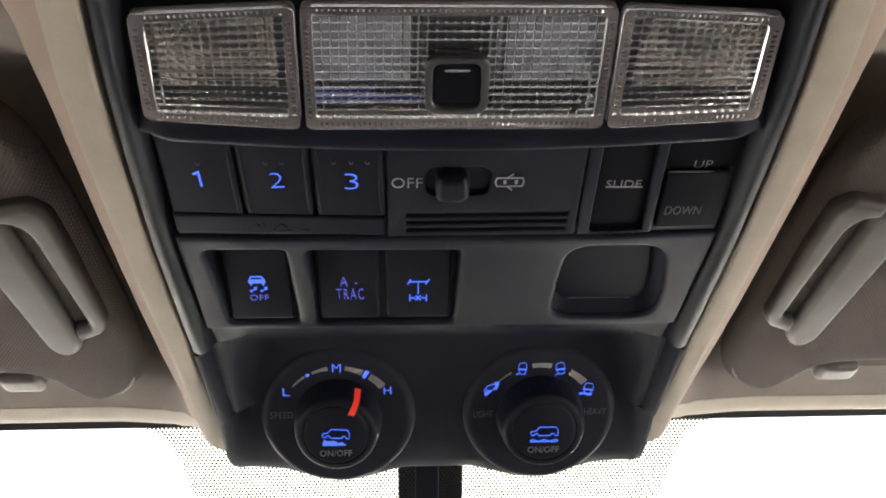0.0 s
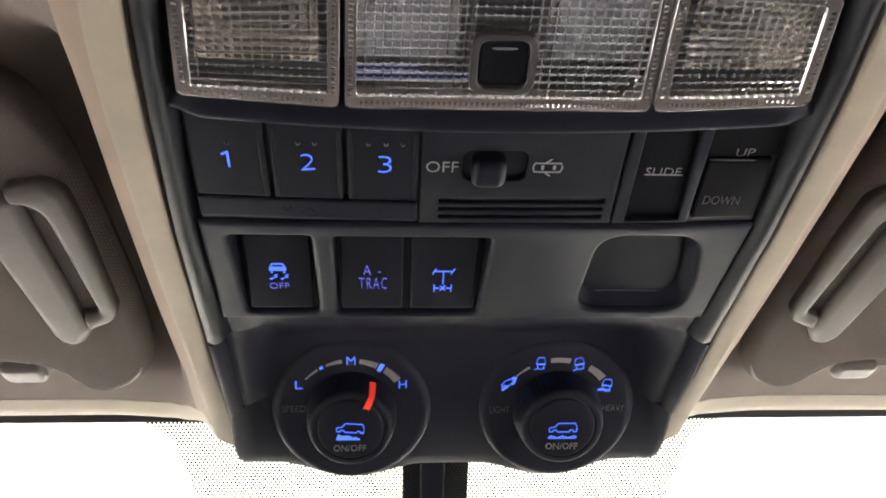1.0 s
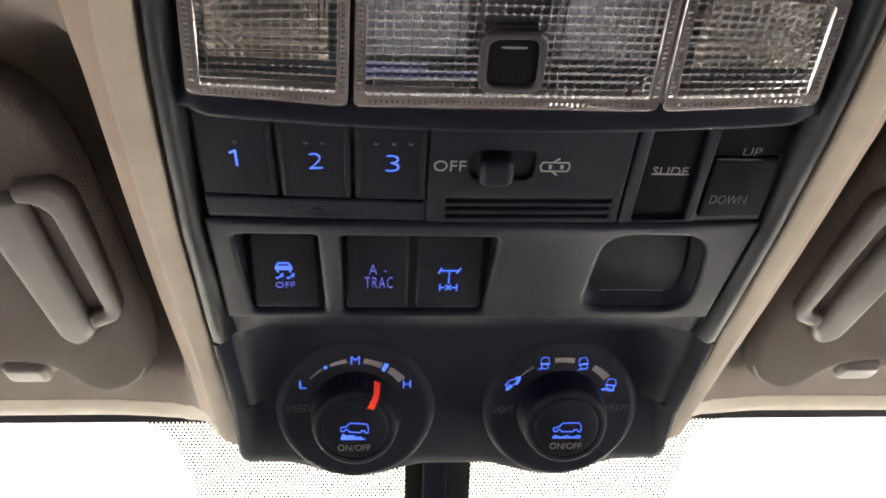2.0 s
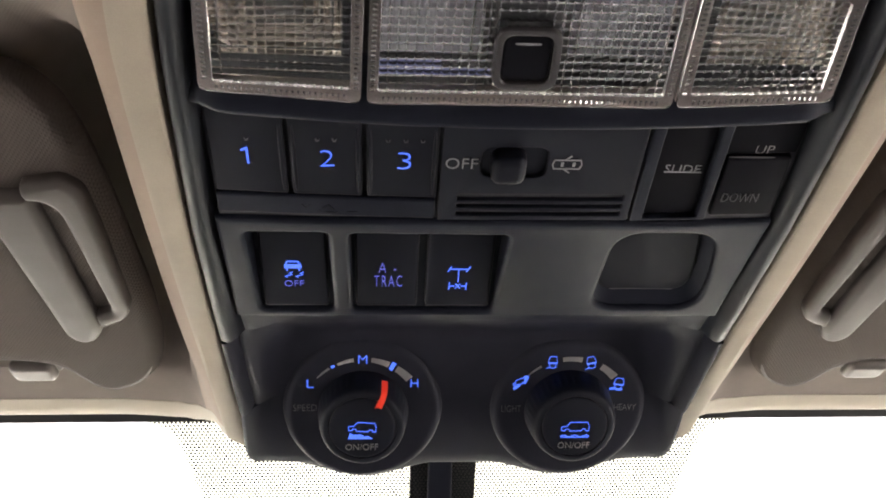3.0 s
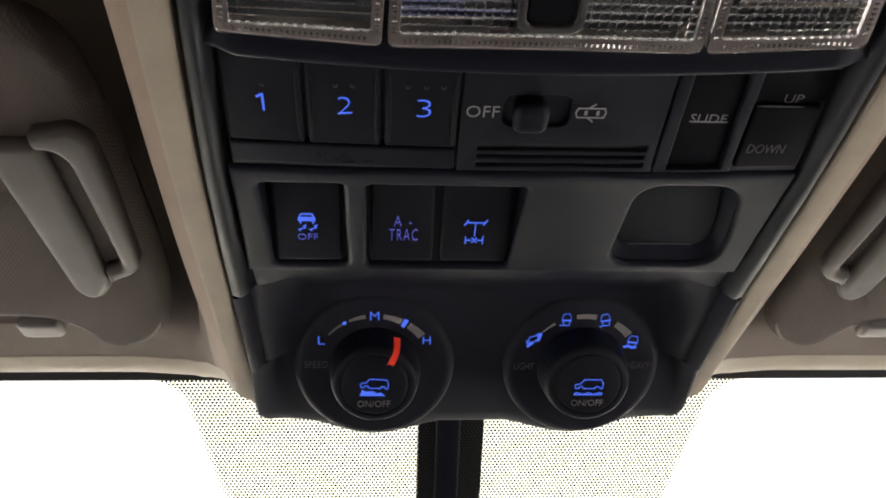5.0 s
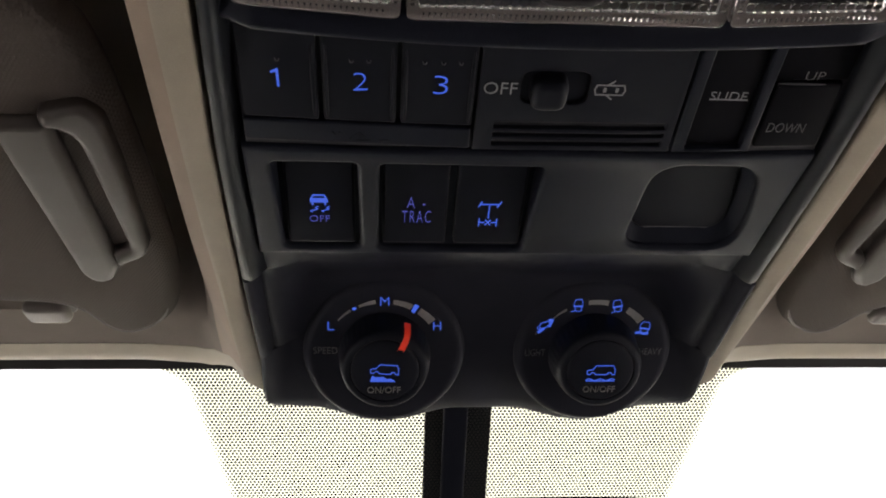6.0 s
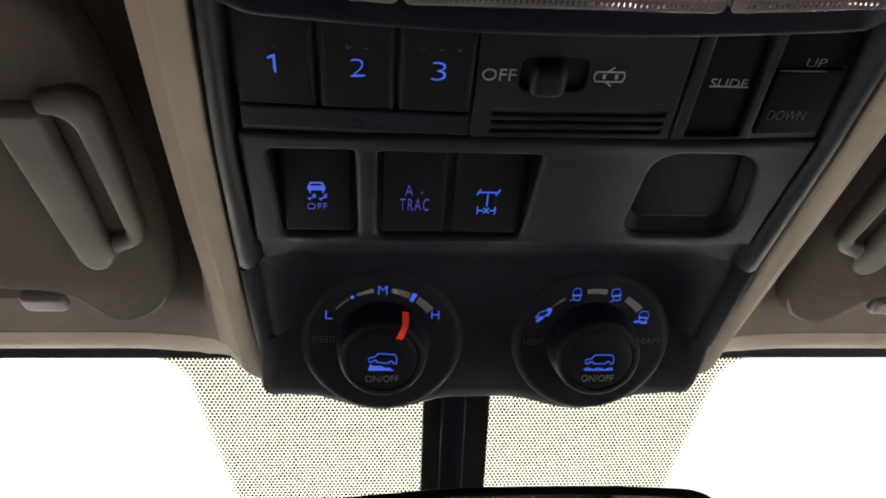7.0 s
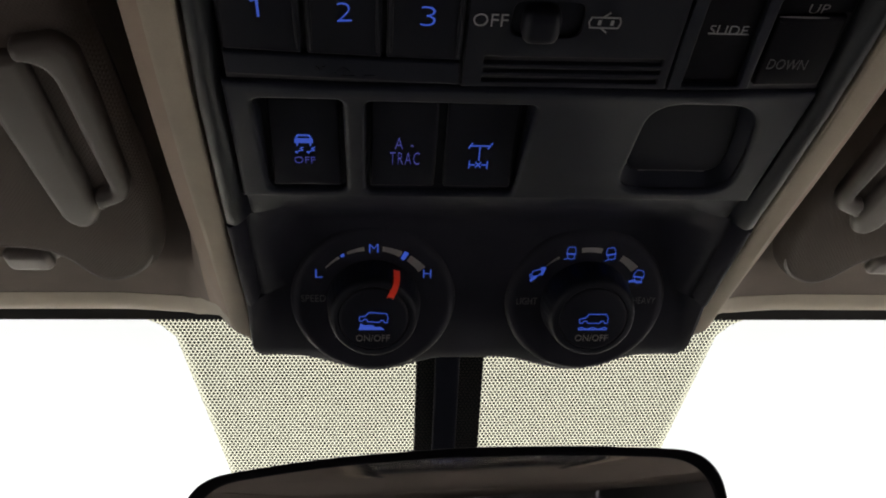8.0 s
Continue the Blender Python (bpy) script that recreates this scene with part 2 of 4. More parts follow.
# unseen rear, bulkhead and floor, added to close in the cabin light
REAR = Matrix(((1, 0, 0, 0), (0, 0, 1, 0), (0, 1, 0, 0), (0, 0, 0, 1)))
tagged(part("wall_rear", plate([[(-0.72, 0.45), (0.72, 0.45), (0.72, 1.745), (-0.72, 1.745)]], -2.10, 0.04, 0.004, REAR), CABIN),
       "plain grey stand-in for the unseen cabin rear", "wall", kind="structure")
tagged(part("wall_front", plate([[(-0.72, 0.45), (0.72, 0.45), (0.72, 1.07), (-0.72, 1.07)]], 1.42, 0.04, 0.004, REAR), DASH), "plain dark stand-in for the unseen bulkhead", "wall", kind="structure")
tagged(part("floor", plate([[(-0.72, -2.1), (0.72, -2.1), (0.72, 1.38), (-0.72, 1.38)]], 0.47, 0.04, 0.004), CABIN), "plain grey stand-in for the unseen cabin floor", "floor", kind="structure")
tagged(part("roof", plate([[(-0.76, -2.14), (0.76, -2.14), (0.76, 0.515), (-0.76, 0.515)]], 1.765, 0.025, 0.004), PAINT), "painted steel car roof", "roof", kind="structure")

# headliner: a lining that swells down to a pod round the console
POD_Y = [0.125, 0.146, 0.156, 0.166, 0.177, 0.188, 0.200, 0.212, 0.256, 0.283, 0.310, 0.335, 0.360, 0.400, 0.432]
POD_X = [0.0990, 0.1012, 0.1022, 0.1036, 0.1046, 0.1053, 0.1062, 0.1068, 0.1091, 0.1094, 0.1099, 0.1100, 0.1093, 0.1083, 0.1072]
GROOVE_Y, GROOVE_W = [0.125, 0.160, 0.200, 0.256, 0.300, 0.340, 0.400], [0.0016, 0.0019, 0.0018, 0.0013, 0.0010, 0.0008, 0.0008]
CREASE_Y = [0.125, 0.160, 0.169, 0.179, 0.189, 0.200, 0.215, 0.256, 0.284, 0.316, 0.345, 0.372, 0.420]
CREASE_X = [0.1098, 0.1138, 0.1149, 0.1158, 0.1162, 0.1168, 0.1173, 0.1186, 0.1190, 0.1195, 0.1191, 0.1188, 0.1181]
EDGE_X = [0.1072, 0.1094, 0.1140, 0.1178, 0.1206, 0.1230, 0.1250, 0.1275, 0.1320, 0.1400, 0.1460, 0.152, 0.160, 0.17, 0.184, 0.20, 0.26, 0.34, 0.45, 0.58, 0.68, 0.72]
EDGE_Y = [0.4390, 0.4378, 0.4296, 0.4231, 0.4239, 0.4279, 0.4322, 0.4387, 0.4480, 0.4590, 0.4635, 0.4655, 0.4668, 0.4676, 0.4682, 0.4686, 0.4690, 0.4685, 0.4690, 0.463, 0.453, 0.443]
ROOF = [(0.1400, 1.6715), (0.1460, 1.6720), (0.152, 1.6722), (0.160, 1.6724), (0.17, 1.6725), (0.184, 1.673), (0.20, 1.673),
        (0.26, 1.673), (0.34, 1.672), (0.45, 1.668), (0.58, 1.650), (0.68, 1.615), (0.72, 1.58)]


def pod_low(y):
    return 1.6385 + along([0.125, 0.20, 0.33, 0.45], [0.003, 0.0, -0.002, -0.0095], y)


def mixed(p, q, t):
    return [(a[0] + (b[0] - a[0]) * t, a[1] + (b[1] - a[1]) * t) for a, b in zip(p, q)]


def lining(sgn, first, last, lift=0.0, start=0.0, stop=2.0):
    """The lining across the car: 0 to 6 the strip beside the console, 6 to 10 its cheek, from 10 on the headliner."""
    rows = []
    vs = [0.0, 0.03, 0.06, 0.09, 0.12, 0.15, 0.18, 0.21, 0.24, 0.27, 0.3, 0.35, 0.4, 0.5, 0.6, 0.68, 0.72, 0.76, 0.80, 0.84, 0.855, 0.866, 0.872, 0.878, 0.885, 0.91, 0.935, 0.955, 0.97, 0.985, 1.0]
    for v in vs + [1.01, 1.02, 1.03, 1.04]:
        if not start <= v <= stop:
            continue
        yb = 0.125 + 0.305 * min(v, 1.0)
        hw, cr, z0 = along(POD_Y, POD_X, yb), along(CREASE_Y, CREASE_X, yb), pod_low(yb)
        inner = [(hw, 1.658), (hw, z0 + 0.0016), (hw + 0.0005, z0 + 0.0005), (hw + 0.0013, z0), (hw + 0.45 * (cr - hw), z0 + 0.0001), (cr - 0.0016, z0 - 0.0004), (cr, z0 + 0.0004)]
        steep = [(cr + 0.0036, z0 + 0.0026), (cr + 0.0068, z0 + 0.0058), (cr + 0.0092, z0 + 0.0105), (cr + 0.0104, z0 + 0.0210)]
        front = [(cr + 0.0030, z0 + 0.0036), (cr + 0.0066, z0 + 0.0100), (cr + 0.0105, z0 + 0.0165), (cr + 0.0150, z0 + 0.0215)]
        rear = [(cr + 0.0038, z0 + 0.0024), (cr + 0.0078, z0 + 0.0052), (cr + 0.0120, z0 + 0.0082), (cr + 0.0168, z0 + 0.0106)]
        cheek = mixed(mixed(steep, front, smooth_step(0.330, 0.420, yb)), rear, 1 - smooth_step(0.130, 0.205, yb))
        row = []
        for i, (x, z) in enumerate(inner + cheek + ROOF):
            y = 0.125 + (along(EDGE_X, EDGE_Y, x) - 0.125) * min(v, 1.0)
            if i > 10:
                z += along([0.125, 0.150, 0.170, 0.190, 0.205, 0.22, 0.395, 0.410, 0.425, 0.440, 0.455, 0.469], [-0.022, -0.0215, -0.018, -0.010, -0.004, 0.0, 0.0, -0.0008, -0.0022, -0.0038, -0.0055, -0.0066], y)
                z += (1 - smooth_step(0.146, 0.165, x)) * along([0.150, 0.175, 0.200, 0.225, 0.250, 0.34, 0.385, 0.405, 0.425], [0.0, 0.003, 0.011, 0.026, 0.038, 0.038, 0.030, 0.007, 0.0], y)
                z += 0.009 * smooth_step(0.184, 0.20, x) * smooth_step(0.34, 0.38, y) * (1 - smooth_step(0.4228, 0.4262, y))
                z -= smooth_step(0.78, 1.0, v) * along([0.140, 0.152, 0.17, 0.19], [0.0080, 0.0030, 0.0010, 0.0], x)
            k = round((v - 1) * 100)
            if k > 0:
                lip = 0.1 + 0.9 * smooth_step(0.118, 0.152, x)
                y += lip * (0.0, 0.0060, 0.0120, 0.0170, 0.0190)[k]
                z += lip * (0.0, 0.0001, 0.0018, 0.0060, 0.0150)[k] + (k == 4) * (1 - lip) * 0.012
            if first <= i <= last:
                row.append((sgn * x, y, z + lift))
        rows.append(row)
    return sheet(rows)


rear_lining = plate([[(-0.72, -2.1), (0.72, -2.1), (0.72, 0.127), (-0.72, 0.127)], box2(-0.42, 0.42, -0.62, 0.02, 0.05)], -1.668, 0.02, 0.003, facet(0, 0, 0) @ Matrix.Scale(-1, 4, (0, 1, 0)))
tagged(part("ceiling", merged(lining(-1, 10, 99, 0.0003, 0.0, 0.97), lining(1, 10, 99, 0.0003, 0.0, 0.97), rear_lining), HEAD), "beige knitted cloth headliner swelling round the console", "headliner", kind="structure")
for sgn in (-1, 1):
    # the headliner's front lip takes the paler cream to stand for windscreen glow
    tagged(part("trim_pod", merged(lining(sgn, 0, 6), lining(sgn, 6, 99, 0.0, 0.97)), TRIM), "smooth cream trim strip along the console, with the headliner's front lip paled as if lit", "trim", kind="structure")
    tagged(part("trim_cheek", lining(sgn, 6, 10, 0.0002, 0.0, 0.97), CHEEK), "cream moulded cheek between the console trim and headliner", "trim", kind="structure")
tagged(part("sunroof_shade", plate([box2(-0.417, 0.417, -0.617, 0.017, 0.048)], -1.672, 0.012, 0.003, facet(0, 0, 0) @ Matrix.Scale(-1, 4, (0, 1, 0))), HEAD),
       "closed beige cloth sunroof shade in the headliner", "sunroof shade", kind="structure")

# ---- windscreen, its seal and printed dots ----
RAKE = 35.0
WS = Matrix(((1, 0, 0, 0), (0, math.cos(radians(RAKE)), math.sin(radians(RAKE)), 0.5205), (0, -math.sin(radians(RAKE)), math.cos(radians(RAKE)), 1.6905), (0, 0, 0, 1)))
ws = part("windscreen", plate([box2(-0.70, 0.70, -0.02, 1.06, 0.03)], 0.0055, 0.005, 0.0005, WS), GLASS)
ws.visible_shadow = False
tagged(ws, "clear raked windscreen glass", "windscreen", kind="structure")
seal = plate([box2(-0.70, 0.70, -0.020, 0.0112, 0.003)], 0.0058, 0.006, 0.001, WS)
tagged(part("trim_seal", seal, RUBBER), "black rubber seal along the windscreen's top edge", "seal", kind="structure")
bm = bmesh.new()
PITCH = 0.0026
FRIT_Y, FRIT_X = [0.5196, 0.524, 0.531, 0.60, 0.75], [0.192, 0.1805, 0.1720, 0.1505, 0.107]
for j in range(95):
    s = 0.0092 + j * PITCH * 0.866
    y = s * math.cos(radians(RAKE)) + 0.512
    edge = along(FRIT_Y, FRIT_X, y)
    for i in range(-82, 83):
        x = (i + 0.5 * (j % 2)) * PITCH
        if abs(x) > edge:
            continue
        r = 0.00095 * (1 - 0.5 * smooth_step(edge - 0.006, edge, abs(x)))
        ring = [bm.verts.new((x + r * math.cos(a), s + r * math.sin(a), -0.0001)) for a in (math.pi * k / 4 for k in range(8))]
        bm.faces.new(ring)
bmesh.ops.transform(bm, verts=bm.verts, matrix=WS)
tagged(part("frit_dots", bm, FRIT, smooth=False), "black ceramic dots printed on the windscreen", "frit dots", kind="stuff")

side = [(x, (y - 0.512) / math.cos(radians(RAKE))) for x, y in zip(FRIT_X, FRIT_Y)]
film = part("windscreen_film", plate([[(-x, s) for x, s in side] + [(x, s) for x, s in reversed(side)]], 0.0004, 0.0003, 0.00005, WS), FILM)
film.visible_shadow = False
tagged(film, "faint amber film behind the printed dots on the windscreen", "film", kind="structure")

# ---- rear-view mirror and its cover ----
cover = thing("mirror_cable_cover", "black plastic cable cover on the windscreen above the mirror", "cover")
part("cover_base", plate([box2(-0.0222, 0.0212, -0.01, 0.15, 0.002)], -0.0004, 0.006, 0.001, WS @ Matrix.Scale(-1, 4, (0, 0, 1))), BLACK, cover)
part("cover_ridge", plate([box2(-0.0108, 0.0048, -0.01, 0.146, 0.002)], 0.0085, 0.005, 0.0015, WS @ Matrix.Scale(-1, 4, (0, 0, 1))), BLACK, cover)

mirror = thing("rear_view_mirror", "black-framed interior rear-view mirror on the windscreen", "mirror")
MM = Matrix.Translation((-0.0105, 0.452, 1.5435)) @ Euler((radians(90 + 8), radians(-0.8), radians(-4))).to_matrix().to_4x4()


def mirror_loop(w, h, sag):
    top = [(-w, h - sag), (-w * 0.5, h - sag * 0.25), (0, h), (w * 0.5, h - sag * 0.2), (w, h - sag * 0.7)]
    low = [(w, -h + sag * 0.5), (0, -h), (-w, -h + sag * 0.5)]
    return rounded(rounded(top + low, 0.022, 6), 0.004, 2)


part("housing", plate([mirror_loop(0.130, 0.0345, 0.010)], 0.0, 0.030, 0.005, MM, 3), BLACK, mirror)
part("frame", plate([mirror_loop(0.130, 0.0345, 0.010), mirror_loop(0.1245, 0.0300, 0.0092)], 0.002, 0.006, 0.0016, MM, 3), GLOSS, mirror)
part("glass", plate([mirror_loop(0.1255, 0.0308, 0.0092)], 0.0006, 0.002, 0.0003, MM), MIRROR, mirror, "silvered mirror glass")
part("arm", tube([(0, 0.475, 1.55), (0, 0.52, 1.565), (0, 0.575, 1.600), (0, 0.610, 1.612)], 0.011), BLACK, mirror)

# ---- sun visors and their clips ----
OUT = [(0.50, 0.199), (0.20, 0.198), (0.168, 0.2015), (0.1525, 0.2075), (0.1455, 0.219), (0.1425, 0.238), (0.1412, 0.273), (0.1410, 0.334), (0.1434, 0.376), (0.1500, 0.4035),
       (0.1615, 0.4185), (0.1765, 0.4260), (0.1872, 0.4205), (0.1922, 0.4085), (0.1975, 0.3965), (0.209, 0.3926), (0.24, 0.3912), (0.50, 0.3890)]


def sun_visor(sgn):
    v = thing("sun_visor", "taupe cloth sun visor folded up against the headliner", "sun visor", group="sun visors")
    loop = [(sgn * x, y) for x, y in OUT]
    body = plate([rounded(loop, 0.01, 3)], -1.6545, 0.0165, 0.0080, facet(0, 0, 0) @ Matrix.Scale(-1, 4, (0, 1, 0)), 4)
    part("body", body, VISOR, v)
    # paler bead added to stand for the daylight highlight on the front edge
    front = rounded(OUT, 0.01, 3)
    front = [p for p in front if p[1] > 0.389 and p[0] < 0.48]
    glint_path = []
    for a, b in zip(front, front[1:]):
        a, b = Vector(a), Vector(b)
        if (b - a).length > 1e-5:
            d = (b - a).normalized()
            p = (a + b) / 2 + Vector((d.y, -d.x)) * 0.0044
            glint_path.append((sgn * p.x, p.y, 1.6556))
    part("edge_highlight", tube(glint_path, 0.0009), CLIP, v, "pale bead standing in for the highlight on the visor's front edge")
    up = facet(0, 0, 0) @ Matrix.Scale(-1, 4, (0, 1, 0))
    rim = [(0.1675, 0.2500), (0.1514, 0.2462), (0.1463, 0.2530), (0.1459, 0.2773), (0.1474, 0.3330), (0.1512, 0.3415), (0.1642, 0.3490),
           (0.1642, 0.3390), (0.1556, 0.3350), (0.1566, 0.2885), (0.1572, 0.2655), (0.1605, 0.2588), (0.1682, 0.2583)]
    part("rim", plate([rounded([(sgn * x, y) for x, y in rim], 0.0035, 5)], -1.6488, 0.010, 0.0034, up, 4), VINYL, v, "raised vinyl rim of the vanity mirror")
    lid = [(0.1645, 0.2560), (0.1868, 0.2560), (0.1822, 0.3600), (0.1765, 0.3660), (0.1700, 0.3645), (0.1640, 0.3530)]
    part("lid_edge", plate([rounded([(sgn * x, y) for x, y in lid], 0.0045, 6)], -1.6502, 0.010, 0.0046, up, 5), VINYL, v, "rounded vinyl edge of the vanity lid")
    return v


def visor_clip(sgn):
    c = thing("visor_clip", "taupe plastic hook that holds the visor's edge", "clip", group="visor clips")
    part("stem", plate([box2(-0.008, 0.008, -0.006, 0.006, 0.003)], -1.6600, 0.024, 0.001, Matrix.Translation((sgn * 0.2095, 0.404, 0)) @ facet(0, 0, 0)), CLIP, c)
    part("hook", plate([box2(-0.0108, 0.0108, -0.0095, 0.0062, 0.0052, 6)], -1.6545, 0.0075, 0.0036, Matrix.Translation((sgn * 0.2118, 0.4030, 0)) @ facet(0, 0, 0), 4), CLIP, c)
    part("tail", plate([rounded([(sgn * x, -y) for x, y in ((0.2030, 0.3960), (0.1912, 0.3945), (0.1995, 0.4080), (0.2040, 0.4085))], 0.0012, 3)], -1.6590, 0.006, 0.0015, facet(0, 0, 0), 3), CLIP, c)
    return c


for sgn in (-1, 1):
    sun_visor(sgn)
    visor_clip(sgn)

# ---- overhead console ----
con = thing("overhead_console", "black plastic overhead console with switches, dials and map lamps", "overhead console")
FLAT = facet(0, 0, 0)                    # x right, y towards the rear, z down; face height is minus the world's z
FL = facet(0.1915, 1.638, 10)
R1 = facet(0.249, 1.638, 7.7)
R2 = facet(0.308, 1.640, 13)


def flat(loops, z, depth, bevel=0.001, res=2):
    """A slab that lies in the ceiling with its lower face at z; loops in plan."""
    return plate([[(x, -y) for x, y in loop] for loop in loops], -z, depth, bevel, FLAT, res)


part("backing", flat([box2(-0.105, 0.105, 0.118, 0.425, 0.005)], 1.667, 0.004), DEEP, con)


# side rails: a bead beside the groove and a face that sinks towards the switches
def rail(sgn, ys, low, inside, crest, fall, close):
    """One side rail along the console: highest by its outer edge, falling away in a soft curve to the switches."""
    rows = []
    for y in ys:
        o = along(POD_Y, POD_X, y) - along(GROOVE_Y, GROOVE_W, y)
        ri, zb = inside(y), low(y)
        c = o - crest
        prof = [(ri, zb + 0.022), (ri, zb + fall)] + [(c + (ri - c) * t, zb + fall * t ** 1.7) for t in (0.94, 0.8, 0.65, 0.5, 0.35, 0.2, 0.1, 0.0)]
        prof += [(c + crest * t, zb + crest * 0.38 * t ** 2) for t in (0.3, 0.55, 0.75)]
        zo = zb + crest * 0.38
        prof += [(o - 0.0004, zo - crest * 0.06), (o, zo + 0.0008), (o, zb + 0.022)]
        rows.append([(sgn * x, y, z) for x, z in prof])
    for k in close:
        rows.insert(0 if k == 0 else len(rows), [(sgn * 0.1, rows[k][0][1], 1.66)] * len(rows[k]))
    return sheet(rows)


def rear_low(y):
    return pod_low(y) - 0.0006 + 0.0005 * smooth_step(0.3350, 0.3364, y)


def front_low(y):
    return along([0.3367, 0.345, 0.36, 0.38, 0.392, 0.3946], [1.6352, 1.6344, 1.6325, 1.6298, 1.6284, 1.6284], y)


for sgn in (-1, 1):
    part("rail", rail(sgn, (0.118, 0.135, 0.15, 0.165, 0.18, 0.195, 0.21, 0.23, 0.26, 0.29, 0.31, 0.320, 0.328, 0.3350, 0.3364), rear_low,
                      lambda y: along([0.118, 0.162, 0.181, 0.203, 0.216, 0.26, 0.312, 0.336], [0.0890, 0.0937, 0.0952, 0.0968, 0.0978, 0.0988, 0.0994, 0.0994], y), 0.0034, 0.0066, (-1,)), RAIL, con)
    part("front_rail", rail(sgn, (0.3367, 0.345, 0.355, 0.365, 0.375, 0.385, 0.392, 0.3946), front_low,
                            lambda y: along(POD_Y, POD_X, y) - 0.0085, 0.0018, 0.0095, (0, -1)), DIALMAT, con)


def crossbar(ya, yb, bow, z, up):
    """A bar bowed in plan whose face slopes down to a fine front edge."""
    rows = []
    for k in range(65):
        x = -0.0985 + 0.1970 * k / 64
        end = 0.0034 * smooth_step(0.088, 0.0985, abs(x))
        b = bow * (x / 0.090) ** 2
        prof = [(ya, z + up), (ya, z + 0.0070), (ya + 0.0010, z + 0.0056), (ya + 0.0030, z + 0.0036), (ya + 0.0055, z + 0.0014), (yb - 0.0024, z + 0.0002), (yb - 0.0012, z), (yb - 0.0004, z + 0.0004), (yb, z + 0.0014), (yb, z + up)]
        rows.append([(x, y - b, zz + end) for y, zz in prof])
    return sheet(rows)


part("crossbar", crossbar(0.1930, 0.2038, 0.0052, 1.6374, 0.020), BLACK, con)
part("rear_rim", crossbar(0.118, 0.1435, -0.003, 1.6455, 0.012), BLACK, con)


# ---- map lamps ----
def quad(corners, u, v):
    a, b, c, d = (Vector(p) for p in corners)          # low left, low right, top right, top left
    return (a * (1 - u) + b * u) * (1 - v) + (d * (1 - u) + c * u) * v


def lens(corners, nx, ny, hole=None, swell=0.00020, ridge=0.00052):
    """A clear lens: a sheet of small pillows on its face, flat behind, with a plain rim."""
    sub, rows = 8, []
    bm = bmesh.new()
    for j in range(ny * sub + 1):
        row = []
        for i in range(nx * sub + 1):
            u, v = i / (nx * sub), j / (ny * sub)
            p = quad(corners, u, v)
            fu, fv = (i / sub) % 1.0, (j / sub) % 1.0
            h = swell * ((2 * fu - 1) ** 2 + (2 * fv - 1) ** 2) + ridge * (abs(2 * fu - 1) ** 6 + abs(2 * fv - 1) ** 6)
            row.append(bm.verts.new((p.x, p.y, -h)))
        rows.append(row)
    for a, b in zip(rows, rows[1:]):
        for i in range(len(a) - 1):
            q = (a[i].co + b[i + 1].co) / 2
            if hole and hole[0] < q.x < hole[1] and hole[2] < q.y < hole[3]:
                continue
            bm.faces.new((a[i], a[i + 1], b[i + 1], b[i]))
    loose = [v for v in bm.verts if not v.link_faces]
    bmesh.ops.delete(bm, geom=loose, context="VERTS")
    edge = bmesh.ops.extrude_edge_only(bm, edges=[e for e in bm.edges if len(e.link_faces) == 1])
    for v in edge["geom"]:
        if isinstance(v, bmesh.types.BMVert):
            v.co.z = -0.0021
    ends = [e for e in edge["geom"] if isinstance(e, bmesh.types.BMEdge) and len(e.link_faces) == 1]
    bmesh.ops.triangle_fill(bm, use_beauty=True, edges=ends)
    bmesh.ops.recalc_face_normals(bm, faces=bm.faces)
    bmesh.ops.transform(bm, verts=bm.verts, matrix=FL)
    return bm


def lens_rim(outer, inner, teeth):
    """A clear frame with a row of small teeth moulded along its edges."""
    ring = plate([rounded(outer, 0.0028, 4), rounded(inner, 0.0012, 3)], 0.0005, 0.0018, 0.0005, FL)
    bm = bmesh.new()
    mids = [(Vector(o) + Vector(i)) / 2 for o, i in zip(outer, inner)]
    for k in range(4):
        a, b = mids[k], mids[(k + 1) % 4]
        n = int((b - a).length / teeth)
        for j in range(2, n - 1):
            p = a + (b - a) * j / n
            turn = math.atan2(b.y - a.y, b.x - a.x)
            bmesh.ops.create_cone(bm, cap_ends=True, segments=4, radius1=0.0010, radius2=0.0006, depth=0.0008,
                                  matrix=Matrix.Translation((p.x, p.y, 0.0008)) @ Matrix.Rotation(turn, 4, "Z") @ Matrix.Diagonal((0.45, 1.0, 1, 1)) @ Matrix.Rotation(radians(45), 4, "Z"))
    bmesh.ops.transform(bm, verts=bm.verts, matrix=FL)
    return merged(ring, bm)


MMM = 0.001
LENSES = [
    ([(-94, 2.0), (-47.6, -1.9), (-46.0, 40.2), (-91.5, 37.6)], [(-89.6, 5.2), (-50.6, 3.2), (-49.4, 37.2), (-87.6, 34.8)], 15, 13, None),
    ([(-46.0, -1.9), (45.2, -1.7), (43.6, 40.4), (-44.4, 40.4)], [(-42.6, 2.6), (41.8, 2.8), (40.6, 37.4), (-41.4, 37.4)], 33, 13, (-0.0092, 0.0082, 0.0052, 0.0239)),
    ([(46.4, -1.7), (93.6, 1.6), (91.2, 37.7), (45.0, 40.0)], [(49.8, 3.4), (89.2, 5.4), (87.4, 34.8), (48.4, 37.0)], 15, 13, None)]
BEAD = material("clear_knurled_plastic", (0.50, 0.47, 0.46), 0.30)
